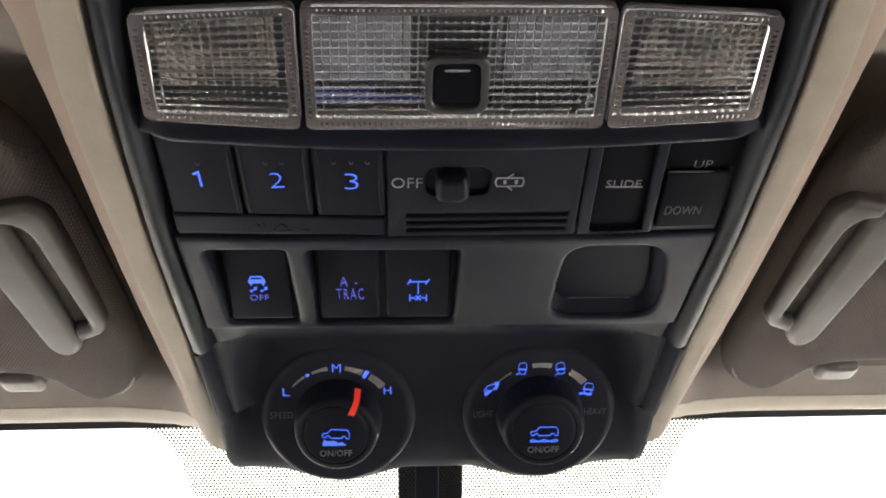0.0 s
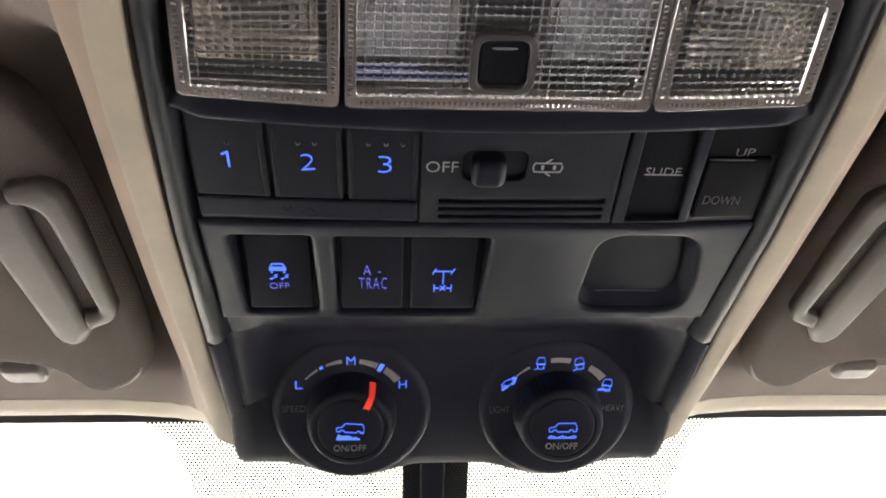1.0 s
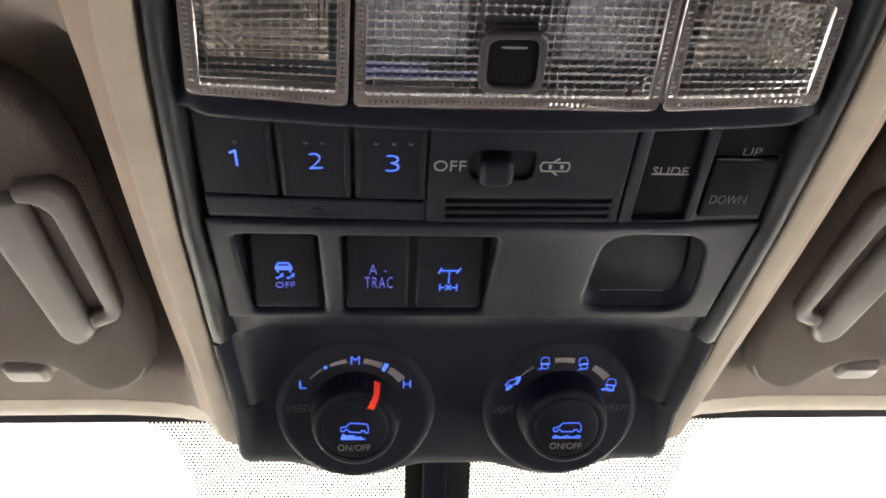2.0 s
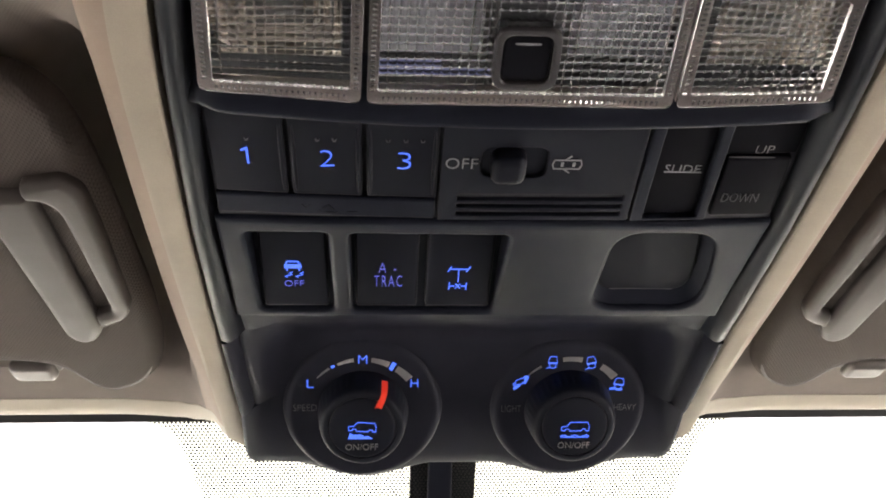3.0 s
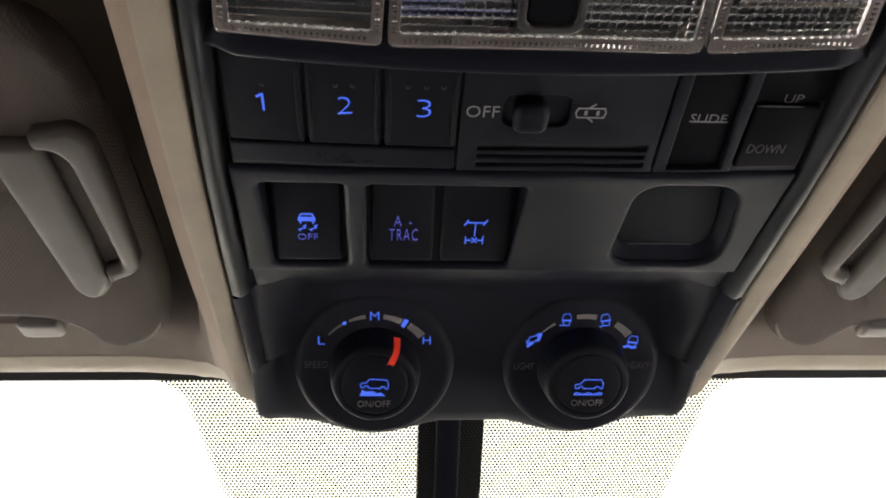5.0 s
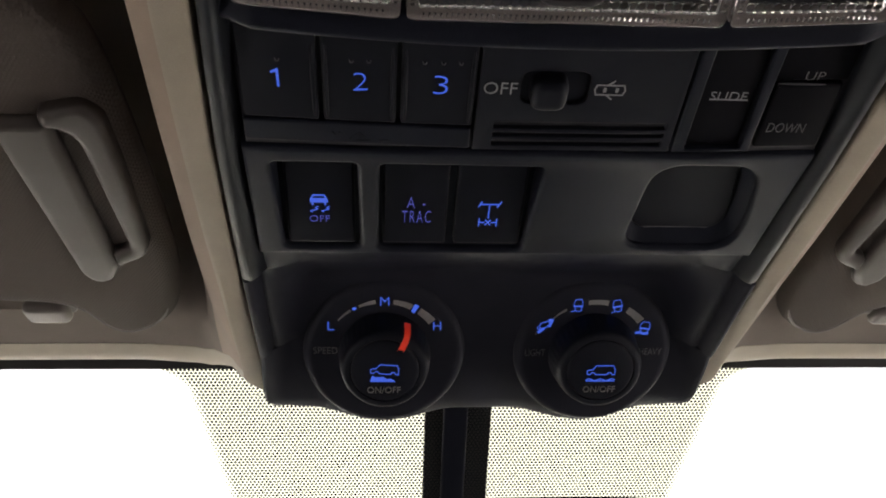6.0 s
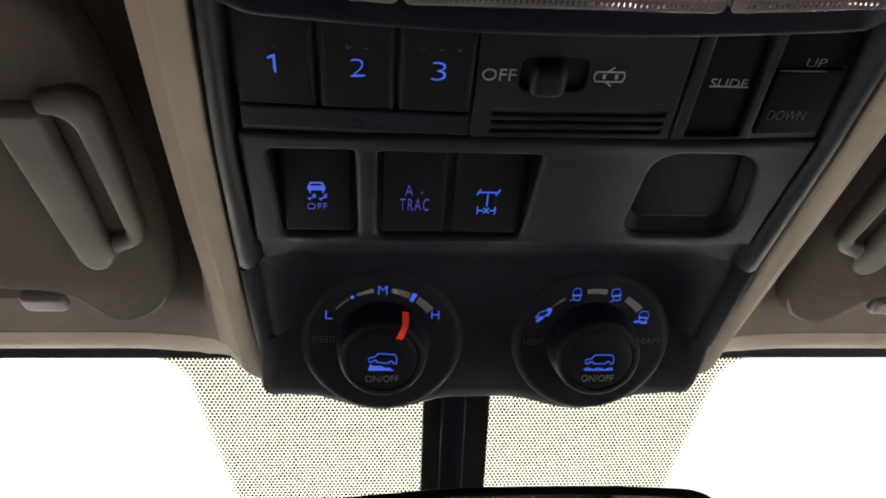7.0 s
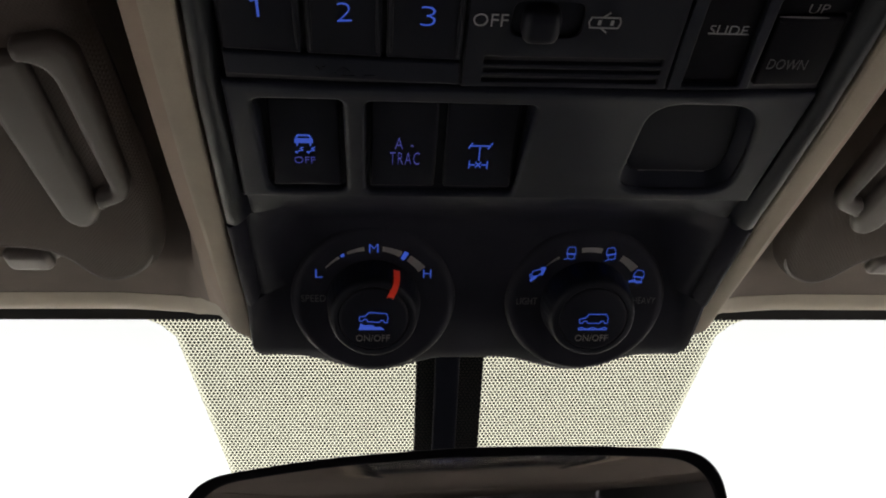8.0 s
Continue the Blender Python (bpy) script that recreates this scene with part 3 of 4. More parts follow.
for outer, inner, nx, ny, hole in LENSES:
    o = [(x * MMM, y * MMM) for x, y in outer]
    i = [(x * MMM, y * MMM) for x, y in inner]
    ob = part("lens", lens(i, nx, ny, hole, 0.00020, 0.00085 if hole else 0.00052), LENS, con, "clear prismatic map lamp lens")
    ob.visible_shadow = False
    part("lamp_flange", plate([rounded(o, 0.0028, 4), rounded(i, 0.0012, 3)], -0.0020, 0.0015, 0.0002, FL), FLANGE, con, "pale flange behind the lens rim")
    rim = part("lens_rim", lens_rim(o, i, 0.0016), LENS, ob)
    beads = bmesh.new()
    for k in range(nx):
        a = Vector(i[0]) + (Vector(i[1]) - Vector(i[0])) * (k + 0.5) / nx
        bmesh.ops.create_uvsphere(beads, u_segments=8, v_segments=5, radius=0.00045, matrix=FL @ Matrix.Translation((a.x, a.y + 0.0002, 0.0003)) @ Matrix.Diagonal((2.1, 0.75, 0.8, 1)))
    tagged(part("knurled_edge", beads, BEAD, ob, "clear knurled lower edge of the lens"), kind="stuff")
    rim.visible_shadow = False


def bowl(x0, x1, y0, y1, deep):
    """A shallow trough reflector behind a side lens."""
    rows = []
    for j in range(13):
        row = []
        for i in range(17):
            u, v = i / 16, j / 12
            d = deep * (1 - (2 * u - 1) ** 4) * (1 - (2 * v - 1) ** 4)
            row.append((x0 + (x1 - x0) * u, y0 + (y1 - y0) * v, -0.0035 - d))
        rows.append(row)
    return sheet(rows, FL)


for sgn in (-1, 1):
    part("reflector", bowl(sgn * 0.0535, sgn * 0.0878, 0.0125, 0.0370, 0.019), REFLECT, con, "silvered lamp reflector")
    bulb = tube([tuple(FL @ Vector((sgn * (0.070 + k), 0.022, -0.011))) for k in (-0.010, -0.009, 0.0, 0.009, 0.010)], 0.0035)
    part("bulb", bulb, HOUSE, con, "small unlit tubular bulb")
part("lamp_housing", plate([box2(-0.043, 0.042, 0.001, 0.039, 0.002)], -0.0160, 0.002, 0.0003, FL), HOUSE, con)


def pillowed(x0, x1, y0, y1, z, nx, ny):
    """A plate with rows of small rounded pillows, their grooves added to shade in the lens's grid lines."""
    rows = []
    for j in range(ny * 8 + 1):
        fv = abs(2 * ((j / 8) % 1.0) - 1)
        rows.append([(x0 + (x1 - x0) * i / (nx * 8), y0 + (y1 - y0) * j / (ny * 8), z - 0.0042 * max(fv, abs(2 * ((i / 8) % 1.0) - 1)) ** 4) for i in range(nx * 8 + 1)])
    return sheet(rows, FL)


for x0, x1 in ((-0.0423, -0.0144), (0.0136, 0.0412)):
    part("lamp_plate", pillowed(x0, x1, 0.0133, 0.0374, -0.0030, 11, 9), PLATE, con, "bluish white reflector plate behind the lens")
part("switch_well", plate([box2(-0.0095, 0.0095, 0.0005, 0.0385, 0.001)], -0.0032, 0.011, 0.0004, FL), GLOSS, con, "dark well behind the lamp switch")
PIPE = glowing("blue_ambient_light_pipe", (0.2, 0.22, 0.4), (0.30, 0.34, 1.0), 0.022)
for x1, y0, y1 in ((-0.0102, 0.0077, 0.0080), (-0.0240, 0.0105, 0.0107)):
    part("light_pipe", plate([box2(-0.0418, x1, y0, y1, 0.0003, 2)], -0.0019, 0.0008, 0.0001, FL), PIPE, con, "blue glowing light pipe")
ring = part("switch_frame", plate([box2(-0.0101, 0.0091, 0.0043, 0.0249, 0.005, 6), box2(-0.0076, 0.0066, 0.0068, 0.0224, 0.0034, 6)], 0.0014, 0.004, 0.0008, FL, 3), FRAME, con, "smoky rounded frame of the lamp switch")
sw = part("lamp_switch", plate([box2(-0.0076, 0.0066, 0.0068, 0.0224, 0.0034, 6)], 0.0002, 0.004, 0.0010, FL, 3), GLOSS, con, "gloss black lamp rocker switch")
# the rocker's specular glint, built as a pale grey bead
part("ridge", tube([tuple(FL @ Vector((x, 0.0196, 0.0003))) for x in (-0.0042, -0.0036, 0.0026, 0.0032)], 0.0004), PRINT, sw, "pale line drawn as the lamp switch's highlight")


# ---- first row: garage buttons, microphone panel, sunroof switches ----
def row1(loops, top, depth, bevel=0.0009, res=2):
    """A slab of the first row, which bows in plan with the bar above it."""
    bm = plate(loops, top, depth, bevel, None, res)
    for v in bm.verts:
        v.co.y += 0.0028 * (v.co.x / 0.095) ** 2
    bmesh.ops.transform(bm, verts=bm.verts, matrix=R1)
    return bm


def key(x0, x1, y0, y1, m, top=0.0, mat=None, r=0.0016, bevel=0.0009, deep=0.007, name="button", label=""):
    loop = [box2(x0, x1, y0, y1, r)]
    return part(name, row1(loop, top, deep, bevel) if m == R1 else plate(loop, top, deep, bevel, m, 2), mat or BUTTON, con, label)


part("row_floor", plate([box2(-0.0975, 0.0985, -0.004, 0.0500, 0.001)], -0.0034, 0.002, 0.0003, R1), DEEP, con)
for k, (x0, x1, xc, w, yc, hh, dots) in enumerate(((-0.0962, -0.0723, -0.08475, 0.0021, 0.0277, 0.0066, (-0.0839,)),
                                                (-0.0709, -0.0478, -0.0590, 0.0044, 0.0266, 0.0068, (-0.0617, -0.0564)),
                                                (-0.0464, -0.0230, -0.0341, 0.0045, 0.0260, 0.0070, (-0.0394, -0.0337, -0.0283)))):
    b = key(x0, x1, 0.0088, 0.0480, R1, 0.0, r=0.0010, label="black garage door opener button with a blue number")
    glyph = lettering("123"[k], xc, yc, w, hh, 0.0002, R1, bold=-0.028) if k else strokes([[(xc - 0.0012, yc + 0.0022), (xc + 0.0005, yc + 0.0031), (xc + 0.0005, yc - 0.0031)]], 0.00068, 0.0002, R1)
    part("numeral", glyph, BLUE, b, "blue backlit numeral")
    for d in dots:
        part("tactile_dot", strokes([[(d - 0.0006, 0.0349), (d - 0.0004, 0.0340), (d + 0.0004, 0.0340), (d + 0.0006, 0.0347)]], 0.00028, 0.0001, R1), FINGER, b, "small moulded finger mark")
    for xr in (x0 + 0.0013, x1 - 0.0013):
        if xr > -0.09:
            bead = tube([(xr, y + 0.0028 * (xr / 0.095) ** 2, 0.0000) for y in (0.0105, 0.0125, 0.034, 0.0385)], 0.0007)
            bmesh.ops.transform(bead, verts=bead.verts, matrix=R1)
            part("ridge", bead, BUTTON, b)
strip = key(-0.0968, -0.0231, -0.0012, 0.0079, R1, 0.0002, BLACK, r=0.0010, label="black plastic strip with worn embossed marks")
marks = [[(-0.0684, 0.0056), (-0.0672, 0.0040), (-0.0660, 0.0056)], [(-0.0625, 0.0022), (-0.0625, 0.0030)], [(-0.0612, 0.0040), (-0.0596, 0.0054), (-0.0578, 0.0036)], [(-0.0596, 0.0036), (-0.0586, 0.0044)],
         [(-0.0604, 0.0020), (-0.0566, 0.0020)], [(-0.0530, 0.0022), (-0.0500, 0.0022)]]
part("embossed_mark", strokes(marks, 0.0007, 0.0002, R1, 0.0002), BUTTON, strip)

slots = [box2(-0.0158, 0.0418, y0 - 0.0004, y1 - 0.0004, 0.0006, 2) for y0, y1 in ((0.0012, 0.0037), (0.0051, 0.0073), (0.0086, 0.0116))]
panel = part("microphone_panel", row1([[(-0.0221, -0.0014), (0.0450, -0.0014), (0.0441, 0.0480), (-0.0221, 0.0480)], box2(-0.0088, 0.0130, 0.0192, 0.0324, 0.004)] + slots, 0.0003, 0.005, 0.0005), KNOBMAT, con, "black panel with a slide switch and slots")
for k in (0.0040, 0.0075):
    part("slat", tube([tuple(R1 @ Vector((x, k, -0.0002))) for x in (-0.0156, -0.010, 0.037, 0.0416)], 0.0006), BLACK, panel)
part("slot_floor", plate([box2(-0.0165, 0.0432, 0.0002, 0.0125, 0.001)], -0.0017, 0.0015, 0.0002, R1), DEEP, panel)
part("slide_floor", plate([box2(-0.0110, 0.0148, 0.0175, 0.0342, 0.004)], -0.0013, 0.0015, 0.0002, R1), BUTTON, panel)
knob = part("slide_knob", plate([box2(-0.0058, 0.0058, 0.0190, 0.0310, 0.0040, 6)], 0.0050, 0.010, 0.0030, R1, 5), BUTTON, con, "small black rounded slide switch")
part("legend", lettering("OFF", -0.0153, 0.0255, 0.0106, 0.0046, 0.0005, R1, bold=-0.012), PRINT, panel)
cx, cy, cw, ch = 0.0195, 0.0257, 0.0098, 0.0038
car_top = [[(cx - cw / 2, cy), (cx - cw * 0.44, cy + ch / 2), (cx + cw * 0.44, cy + ch / 2), (cx + cw / 2, cy), (cx + cw * 0.44, cy - ch / 2), (cx - cw * 0.44, cy - ch / 2), (cx - cw / 2, cy)],
           [(cx - cw * 0.10, cy + ch / 2), (cx + cw * 0.10, cy + ch * 0.95)], [(cx - cw * 0.10, cy - ch / 2), (cx + cw * 0.10, cy - ch * 0.95)],
           [(cx - 0.0019, cy - 0.0007), (cx - 0.0019, cy + 0.0007)], [(cx - 0.0014, cy - 0.0007), (cx - 0.0014, cy + 0.0007)], [(cx + 0.0020, cy - 0.0007), (cx + 0.0020, cy + 0.0007)], [(cx + 0.0025, cy - 0.0007), (cx + 0.0025, cy + 0.0007)]]
part("door_symbol", strokes(car_top, 0.00045, 0.0004, R1), PRINT, panel)

part("slide_frame", row1([[(0.0459, -0.0014), (0.0728, -0.0014), (0.0712, 0.0480), (0.0452, 0.0480)], rounded([(0.0502, -0.0002), (0.0696, -0.0002), (0.0674, 0.0475), (0.0494, 0.0475)], 0.001, 3)], 0.0006, 0.006, 0.0006), BLACK, con, "black frame of the sunroof slide switch")
rk = part("slide_rocker", row1([rounded([(0.0504, 0.0), (0.0694, 0.0), (0.0672, 0.0470), (0.0496, 0.0470)], 0.0012, 3)], -0.0016, 0.004, 0.0007), GLOSS, con, "gloss black sunroof slide rocker")
part("legend", lettering("SLIDE", 0.0596, 0.0226, 0.0122, 0.0034, -0.0015, R1), PRINT, rk)
part("legend_line", strokes([[(0.0536, 0.0212), (0.0662, 0.0212)]], 0.0004, -0.0016, R1), PRINT, rk)
rk = part("tilt_rocker", merged(row1([rounded([(0.0746, -0.0014), (0.0970, -0.0014), (0.0956, 0.0264), (0.0733, 0.0264)], 0.0014, 3)], -0.0008, 0.006, 0.0012),
                               row1([rounded([(0.0730, 0.0266), (0.0970, 0.0266), (0.0965, 0.0480), (0.0718, 0.0480)], 0.0008, 3)], -0.0024, 0.004, 0.0006)), GLOSS, con, "black sunroof tilt rocker")
part("legend", lettering("UP", 0.0857, 0.0308, 0.0062, 0.0034, -0.0025, R1), ARC, rk)
part("legend", lettering("DOWN", 0.0830, 0.0102, 0.0128, 0.0040, -0.0007, R1), FAINT, rk)
part("step_edge", tube([tuple(R1 @ Vector((x, 0.0284, -0.0013))) for x in (0.0738, 0.0752, 0.0880, 0.0905)], 0.00035), FAINT, rk, "pale line along the edge")

# ---- second row: drive switches and the covered tray ----
tray_loop = rounded([(0.0424, 0.3150), (0.0412, 0.2850), (0.0432, 0.2568), (0.0836, 0.2566), (0.0912, 0.2900), (0.0902, 0.3150)], 0.0128, 8)
tray_floor = rounded([(0.0458, 0.3058), (0.0447, 0.2840), (0.0458, 0.2605), (0.0795, 0.2605), (0.0842, 0.2890), (0.0840, 0.3058)], 0.0085, 8)


def grown(loop, d):
    """The loop moved outwards by d."""
    c = sum((Vector(p) for p in loop), Vector((0, 0))) / len(loop)
    return [tuple(Vector(p) + (Vector(p) - c).normalized() * d) for p in loop]


surround = flat([[(-0.0992, 0.2520), (-0.0600, 0.2530), (0.0600, 0.2530), (0.0990, 0.2515), (0.0998, 0.2980), (0.1003, 0.3190), (-0.1003, 0.3190), (-0.0998, 0.2980)], rounded([(-0.0904, 0.2604), (-0.0606, 0.2604), (-0.0602, 0.3140), (-0.0894, 0.3140)], 0.0030),
                 rounded([(-0.0529, 0.2610), (0.0052, 0.2615), (0.0036, 0.3150), (-0.0530, 0.3150)], 0.003), grown(tray_loop, -0.0028)], 1.6385, 0.014, 0.0020, 4)
part("surround", surround, BLACK, con)


def tray_deep(y):
    """Height of the tray's door, which sinks towards the rear."""
    return 1.6440 + 0.11 * (0.3058 - y)


def tray_well():
    """The sloping wall that runs in from the tray's lip to its door."""
    rows = []
    for t in (-0.1, 0.0, 0.15, 0.30, 0.50, 0.70, 0.88, 1.0, 1.04):
        k = min(1.0, max(0.0, t))
        rows.append([(p[0] + (q[0] - p[0]) * t, p[1] + (q[1] - p[1]) * t, 1.6410 + (tray_deep(q[1]) + 0.0007 - 1.6410) * k) for p, q in zip(grown(tray_loop, -0.0028), tray_floor)])
    return sheet([row + row[:1] for row in rows])


part("tray_wall", tray_well(), BLACK, con, "sloping wall of the tray")
part("row_floor", plate([box2(-0.097, 0.0300, -0.009, 0.052, 0.001)], -0.0028, 0.002, 0.0003, R2), BUTTON, con)
door = flat([grown(tray_floor, -0.0007)], 1.6446, 0.004, 0.0008, 3)
for v in door.verts:
    v.co.z += tray_deep(v.co.y) - 1.6446 - 0.0005
door = part("tray_door", door, BUTTON, con, "black push-open tray door")
# grey bead drawn as the lit highlight on the door's lower edge
rim = [(x, y, tray_deep(y) - 0.0004) for x, y in grown(tray_floor, -0.0011) if y > 0.3040]
part("door_edge_highlight", tube(rim, 0.00028), FAINT, door, "pale line along the edge")

bx = [(-0.0878, -0.0622), (-0.0515, -0.0270), (-0.0238, 0.0022)]
bl = ["black traction control switch with a blue symbol", "black switch with blue backlit letters", "black rear differential lock switch with a blue symbol"]
sw3 = [key(a, b, -0.0036, 0.0385, R2, 0.0, r=0.0014, bevel=0.0011, deep=0.006, label=l) for (a, b), l in zip(bx, bl)]


def car_rear(x, y, w, h, m, top):
    """A small car seen from behind: roof, window, body and wheels."""
    body = plate([[(x - w * 0.5, y - h * 0.25), (x + w * 0.5, y - h * 0.25), (x + w * 0.5, y + h * 0.10), (x + w * 0.42, y + h * 0.16), (x - w * 0.42, y + h * 0.16), (x - w * 0.5, y + h * 0.10)]], top + 0.0003, 0.0003, 0.00003, m, 0)
    lines = strokes([[(x - w * 0.42, y + h * 0.14), (x - w * 0.30, y + h * 0.46), (x + w * 0.30, y + h * 0.46), (x + w * 0.42, y + h * 0.14)],
                     [(x - w * 0.36, y - h * 0.28), (x - w * 0.36, y - h * 0.48)], [(x + w * 0.36, y - h * 0.28), (x + w * 0.36, y - h * 0.48)]], w * 0.085, top, m)
    return merged(body, lines)


T = 0.0001
part("car_symbol", car_rear(-0.0755, 0.0190, 0.0066, 0.0050, R2, T), BLUE, sw3[0], "blue backlit symbol")
skid = [[(x + dx * MMM, (y + 12.4) * MMM) for dx, y in ((-1.4, 0.4), (-2.2, 1.0), (0.6, 1.9), (-0.4, 2.7), (0.8, 3.3))] for x in (-0.0766, -0.0724)]
part("skid_marks", strokes(skid, 0.00028, T, R2), BLUE, sw3[0])
part("legend", lettering("OFF", -0.0755, 0.0094, 0.0076, 0.0031, T, R2), DIMBLUE, sw3[0])
part("legend", lettering("A -", -0.0390, 0.0180, 0.0068, 0.0052, T, R2, gap=1.25), DIMBLUE, sw3[1])
part("legend", lettering("TRAC", -0.0387, 0.0108, 0.0110, 0.0060, T, R2, gap=1.25), DIMBLUE, sw3[1])
dx, dy = -0.0110, 0.0123
diff = [[(dx - 0.0042, dy + 0.0040), (dx - 0.0030, dy + 0.0066)], [(dx + 0.0030, dy + 0.0040), (dx + 0.0044, dy + 0.0066)], [(dx - 0.0036, dy + 0.0053), (dx + 0.0037, dy + 0.0053)],
        [(dx, dy + 0.0053), (dx, dy - 0.0016)], [(dx - 0.0034, dy - 0.0058), (dx - 0.0034, dy - 0.0022)], [(dx + 0.0034, dy - 0.0058), (dx + 0.0034, dy - 0.0022)],
        [(dx - 0.0034, dy - 0.0040), (dx - 0.0014, dy - 0.0040)], [(dx + 0.0014, dy - 0.0040), (dx + 0.0034, dy - 0.0040)], [(dx - 0.0009, dy - 0.0052), (dx + 0.0009, dy - 0.0028)], [(dx - 0.0009, dy - 0.0028), (dx + 0.0009, dy - 0.0052)]]
part("axle_symbol", strokes(diff, 0.00042, T, R2), BLUE, sw3[2], "blue backlit symbol")

# ---- dial panel ----
PY = [0.3120, 0.3185, 0.323, 0.330, 0.3367, 0.3372, 0.345, 0.352, 0.358, 0.364, 0.372, 0.380, 0.388, 0.3944, 0.3949, 0.402, 0.410, 0.418, 0.4235, 0.428, 0.4310, 0.4322]
PZ = [1.6460, 1.6412, 1.6430, 1.6452, 1.6478, 1.6480, 1.6514, 1.6542, 1.6562, 1.6570, 1.6542, 1.6484, 1.6429, 1.6389, 1.6386, 1.6344, 1.6302, 1.6262, 1.6235, 1.6220, 1.6226, 1.6255]
SY = [0.3120, 0.3185, 0.325, 0.3367, 0.345, 0.360, 0.380, 0.3944, 0.3949, 0.405, 0.4200, 0.4270, 0.4310, 0.4322]
SZ = [1.6440, 1.6412, 1.6420, 1.6424, 1.6410, 1.6388, 1.6362, 1.6342, 1.6302, 1.6266, 1.6232, 1.6216, 1.6218, 1.6245]
XS = [1.0, 0.998, 0.992, 0.981, 0.962, 0.935] + [0.9 - 0.0375 * k for k in range(25)]
XS = [-a for a in XS] + XS[-2::-1]
rows = []
for y, zc in zip(PY, PZ):
    half = along([0.3195, 0.3367, 0.3372, 0.345, 0.360, 0.380, 0.3944, 0.3949, 0.404, 0.4235, 0.428, 0.4310, 0.4322], [0.1003, 0.1003, 0.1030, 0.1030, 0.1027, 0.1022, 0.1018, 0.1077, 0.1080, 0.1085, 0.1078, 0.1056, 0.1025], y)
    row = [(-half, y, 1.66)]
    for q in XS:
        zs = along(SY, SZ, y)
        w = smooth_step(along([0.340, 0.365, 0.380, 0.402], [0.78, 0.78, 0.82, 0.92], y), 0.985, abs(q))
        zs += 0.0014 * smooth_step(0.988, 1.0, abs(q))
        swell = max(0.0, 0.5 + 0.5 * math.cos(math.pi * min(1.0, abs(abs(q * half) - 0.0500) / 0.0350))) ** 0.8
        dip = 0.0068 * swell * smooth_step(0.390, 0.427, y)
        row.append((q * half, y + (0.0045 + 0.0055 * (1 - q ** 4)) * smooth_step(0.405, 0.43, y), zc * (1 - w) + zs * w - dip))
    row.append((half, y, 1.66))
    rows.append(row)
rows.append([(x * 0.98, y + 0.0005, 1.662) for x, y, z in rows[-1]])
part("dial_panel", sheet(rows), DIALMAT, con, "black lower panel that carries the two dials")


def arc(r, a0, a1, w0, w1, m, top):
    n = 10
    loop = []
    for k in range(n + 1):
        a, w = radians(a0 + (a1 - a0) * k / n), w0 + (w1 - w0) * k / n
        loop.append(((r + w / 2) * math.sin(a), (r + w / 2) * math.cos(a)))
    for k in range(n, -1, -1):
        a, w = radians(a0 + (a1 - a0) * k / n), w0 + (w1 - w0) * k / n
        loop.append(((r - w / 2) * math.sin(a), (r - w / 2) * math.cos(a)))
    return plate([loop], top + 0.0002, 0.0002, 0.00002, m, 0)


SUV = [(0.02, 0.16), (0.0, 0.32), (0.04, 0.37), (0.20, 0.40), (0.32, 0.60), (0.93, 0.60), (1.0, 0.40), (0.99, 0.16), (0.89, 0.15), (0.86, 0.25), (0.76, 0.25), (0.72, 0.15), (0.30, 0.15), (0.27, 0.25), (0.17, 0.25), (0.13, 0.16), (0.02, 0.16)]


def dial(x0, marks, words, icons, label):
    m = facet(0.398, 1.6305, 37, x0)
    d = part("dial", lathe([(0.0384, -0.020), (0.0384, -0.0052), (0.0381, -0.0041), (0.0374, -0.0030), (0.0363, -0.0021), (0.0350, -0.00155), (0.0335, -0.0013), (0.0, -0.0013)], m @ Matrix.Translation((0.0005 if x0 > 0 else 0.0, 0.0016, 0)), 96), DIALMAT, con, label)
    f = -0.00125
    low = m @ Matrix.Translation((0, -0.0006, 0))
    for a0, a1, w0, w1 in marks:
        part("scale_mark", arc(0.0289, a0, a1, w0, w1, low, f), ARC, d, "grey scale mark")
    for body, u, v, w, h, mt in words:
        part("legend", lettering(body, u, v, w, h, f, low, bold=-0.012 if mt == BLUE else -0.018), mt, d)
    icons(low, f, d)
    k = part("knob", lathe([(0.0217, -0.0013), (0.0214, 0.0010), (0.0209, 0.0055), (0.0204, 0.0095), (0.0199, 0.0120), (0.0193, 0.0136), (0.0185, 0.0145), (0.0174, 0.0149), (0.0160, 0.0150), (0.01575, 0.0147), (0.0157, 0.0138)], m @ Matrix.Translation((0.0002, 0.0008, 0)), 144,
                           lambda i, a: 0.00012 * math.cos(40 * a) if 0 < i < 4 else 0.0), KNOBMAT, con, "black rotary knob with a push button")
    b = part("push_button", lathe([(0.0155, 0.0136), (0.0155, 0.0146), (0.0151, 0.0151), (0.0140, 0.0154), (0.0090, 0.0160), (0.0, 0.0162)], m @ Matrix.Translation((0.0002, 0.0008, 0)), 72), KNOBMAT, k)
    part("legend", lettering("ON/OFF", -0.0001, -0.0082, 0.0152, 0.0033, 0.0163, m, bold=0.0), ONOFF, b)
    return m, k, b


def left_icons(m, f, d):
    part("scale_dot", arc(0.0289, -31, -27.5, 0.0013, 0.0014, m, f), BLUE, d, "blue backlit dot")
    part("scale_tick", arc(0.0289, 27, 31, 0.0040, 0.0044, m, f), BLUE, d, "blue backlit tick")


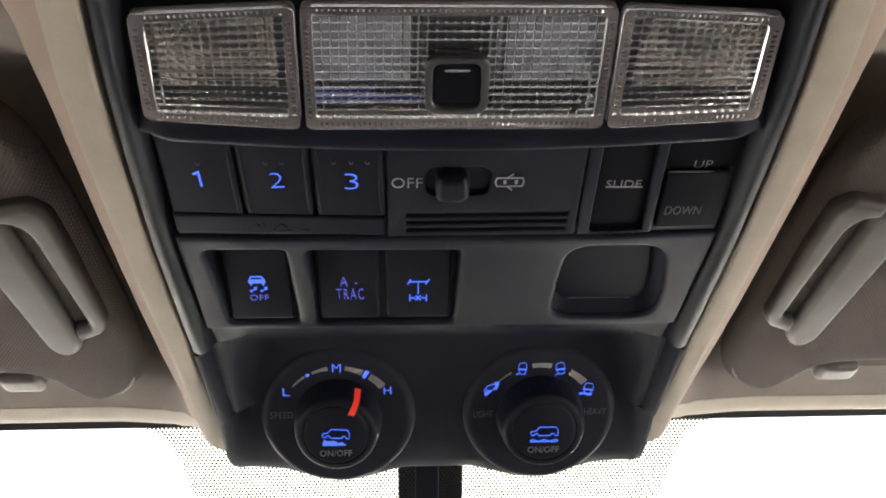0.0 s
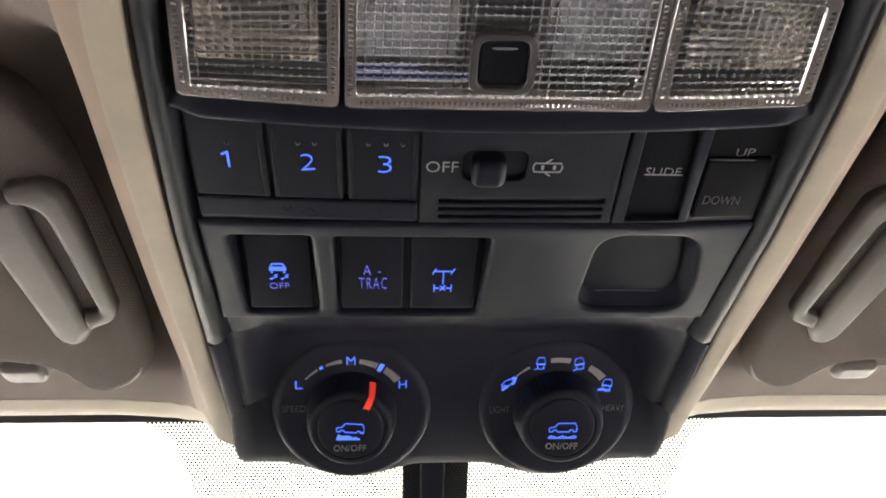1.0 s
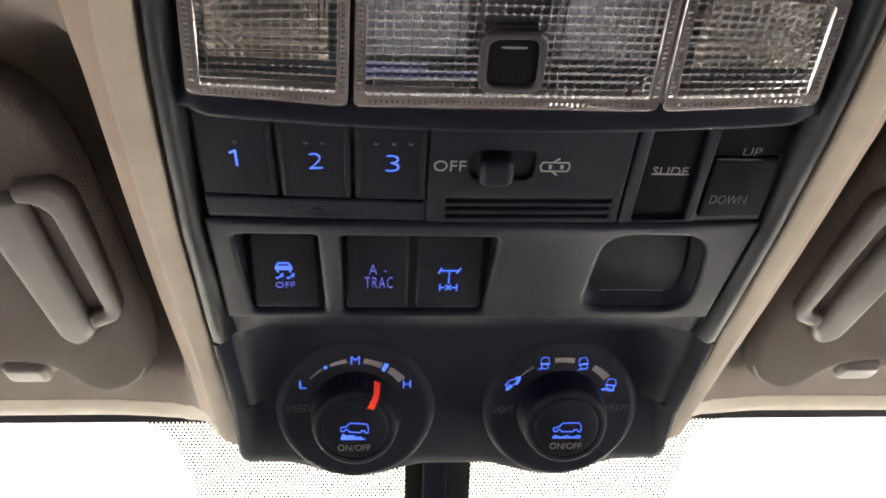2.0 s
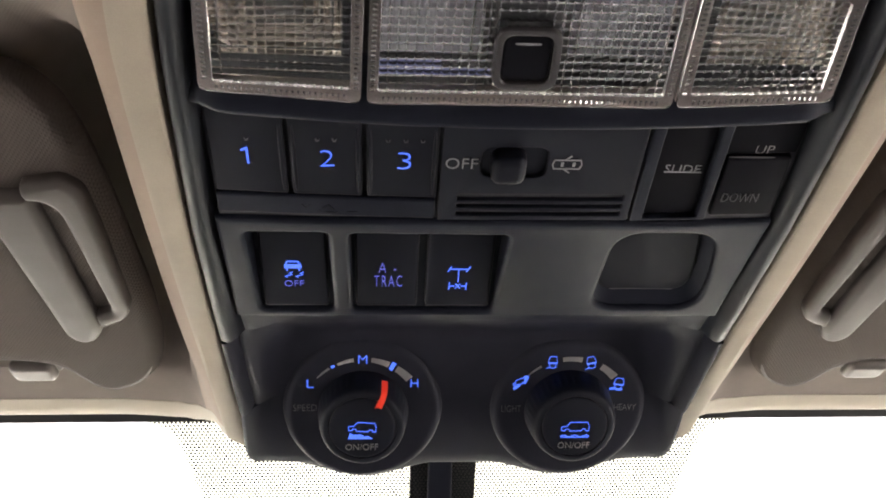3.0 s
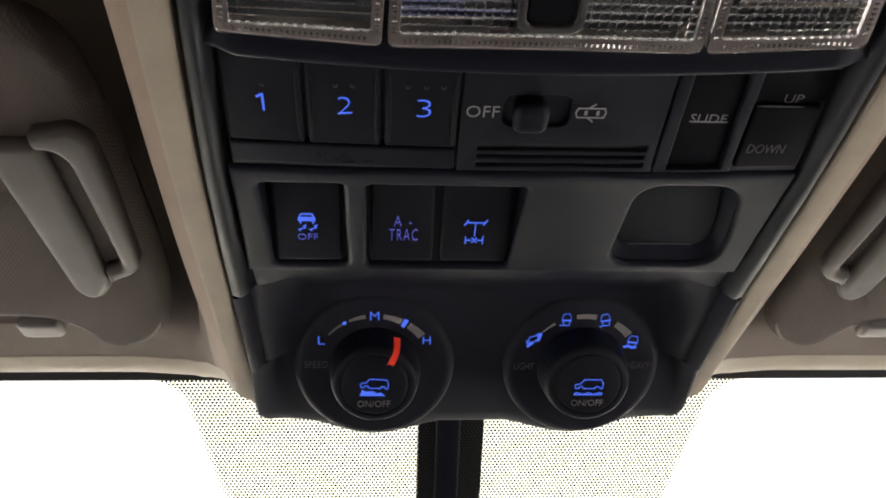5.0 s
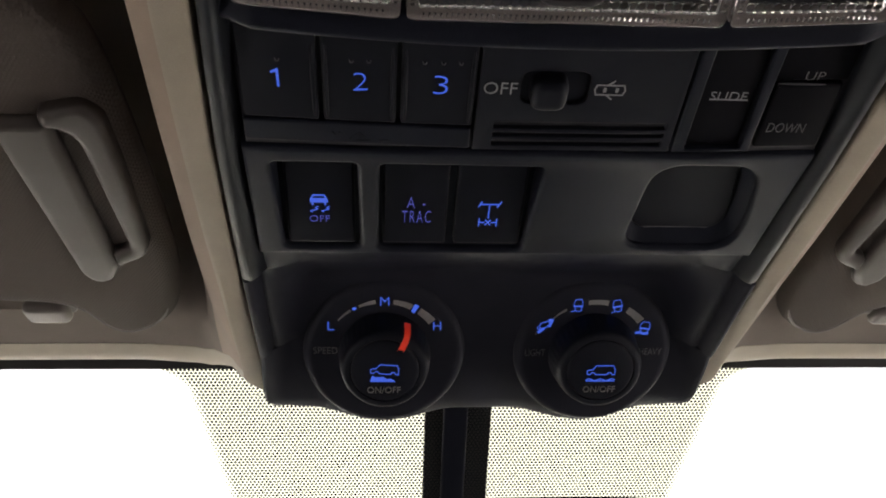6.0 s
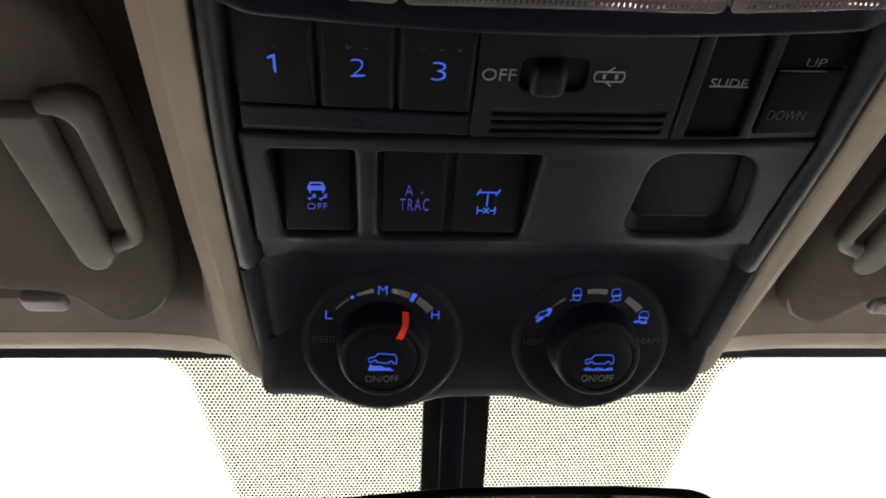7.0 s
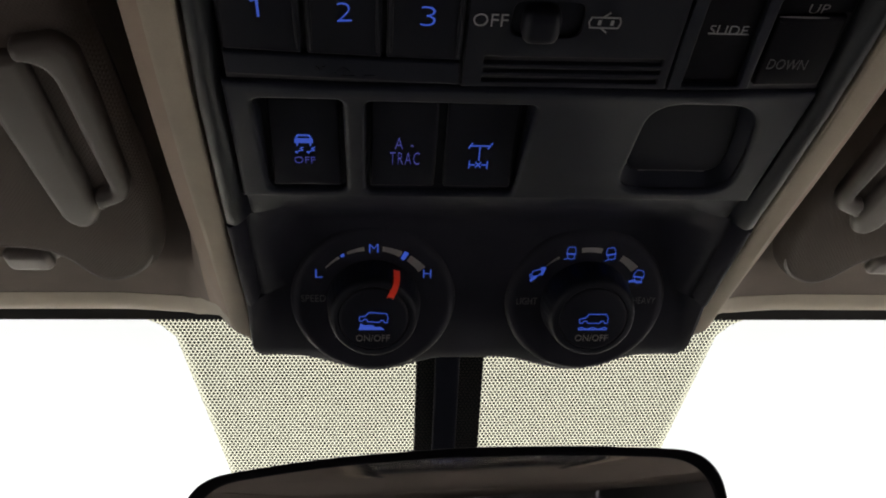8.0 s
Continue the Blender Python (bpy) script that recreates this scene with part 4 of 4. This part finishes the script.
def right_icons(m, f, d):
    f += 0.00002
    for a, w, tip in ((-18.5, 0.0042, 0), (19.5, 0.0044, 10), (57, 0.0048, -8)):
        u, v = 0.0287 * math.sin(radians(a)), 0.0287 * math.cos(radians(a)) + 0.0004
        mm = m @ Matrix.Translation((u, v, 0)) @ Matrix.Rotation(radians(tip), 4, "Z")
        part("terrain_symbol", merged(strokes([[(-w / 2, -0.0006), (-w * 0.46, 0.0012), (-w * 0.3, 0.0026), (w * 0.34, 0.0026), (w * 0.46, 0.0012), (w / 2, -0.0006), (-w / 2, -0.0006)]], 0.00024, f, mm),
                                      strokes([[(-w * 0.36, -0.0012), (-w * 0.36, -0.0026)], [(w * 0.36, -0.0012), (w * 0.36, -0.0026)], [(-w * 0.5, -0.0010), (w * 0.5, -0.0010)]], 0.00034, f, mm),
                                      strokes([[(-w * 0.75, -0.0036), (-w * 0.3, -0.0030), (0, -0.0035), (w * 0.4, -0.0031)]], 0.0003 + 0.0008 * (a > 50), f, mm)), BLUE, d, "blue backlit vehicle symbol")
    mm = m @ Matrix.Translation((-0.0262, 0.0140, 0)) @ Matrix.Rotation(radians(18), 4, "Z")
    part("terrain_symbol", merged(strokes([[(x * 0.0062 - 0.001, y * 0.0062) for x, y in SUV]], 0.0003, f, mm), strokes([[(-0.001, -0.0004), (0.0016, 0.0006)], [(0.0046, 0.0010), (0.0062, 0.0030)], [(0.0055, 0.0040), (0.0068, 0.0036)]], 0.0012, f, mm)), BLUE, d, "blue backlit vehicle symbol")


m, k, b = dial(-0.050, [(-48.5, -33, 0.0005, 0.0012), (-24.5, -8.5, 0.0012, 0.0020), (8, 25.5, 0.0022, 0.0030), (33.5, 50, 0.0032, 0.0040)],
               [("L", -0.0249, 0.0163, 0.0032, 0.0042, BLUE), ("M", 0.0, 0.0289, 0.0042, 0.0042, BLUE), ("H", 0.0246, 0.0164, 0.0037, 0.0042, BLUE), ("SPEED", -0.0276, 0.0036, 0.0112, 0.0034, DIM)],
               left_icons, "round black crawl speed dial")
# pointer that runs up the skirt and over the rim of the knob
rows = []
for u, v, h in ((0.0103, 0.0197, 0.0048), (0.0103, 0.0191, 0.0085), (0.0102, 0.0184, 0.0118), (0.0098, 0.0170, 0.0142), (0.0090, 0.0150, 0.0156), (0.0080, 0.0128, 0.0160), (0.0074, 0.0116, 0.0162)):
    c = Vector((u, v, 0)).normalized()
    d = Vector((0.00135 * 0.97, -0.00135 * 0.22, 0))
    rows.append([tuple(Vector((u, v, h)) - d - c * 0.0008 - Vector((0, 0, 0.0005))), tuple(Vector((u, v, h)) - d + c * 0.0005), tuple(Vector((u, v, h)) + d + c * 0.0005), tuple(Vector((u, v, h)) + d - c * 0.0008 - Vector((0, 0, 0.0005)))])
part("pointer", sheet(rows, m), RED, k, "orange-red pointer stripe")
tilt = Matrix.Rotation(radians(-4), 4, "Z")
part("vehicle_symbol", merged(strokes([[((x - 0.5) * 0.0128, y * 0.0102 - 0.0014) for x, y in SUV]], 0.00034, 0.0164, m @ tilt),
                              plate([[(-0.0065, -0.0038), (0.0050, -0.0038), (0.0030, -0.0022), (0.0012, -0.0026), (-0.0005, -0.0014), (-0.0040, -0.0016), (-0.0055, -0.0006)]], 0.0167, 0.0003, 0.00003, m, 0)), BLUE, b, "blue backlit vehicle symbol")
m, k, b = dial(0.050, [(-44.5, -30, 0.0005, 0.0012), (-8.5, 10.5, 0.0022, 0.0026), (30.5, 48.5, 0.0030, 0.0040)],
               [("LIGHT", -0.0280, 0.0024, 0.0096, 0.0034, DIM), ("HEAVY", 0.0282, 0.0029, 0.0108, 0.0034, DIM)], right_icons, "round black terrain selection dial")
teeth = [[(-0.0066 + 0.0011 * i, -0.0032 + 0.0005 * math.sin(1.3 * i)) for i in range(13)]]
part("vehicle_symbol", merged(strokes([[((x - 0.5) * 0.0132, y * 0.0102 - 0.0020) for x, y in SUV]], 0.00034, 0.0164, m), strokes([[(-0.0066, -0.0038), (0.0064, -0.0038)]] + teeth, 0.00042, 0.0163, m)), BLUE, b, "blue backlit vehicle symbol")
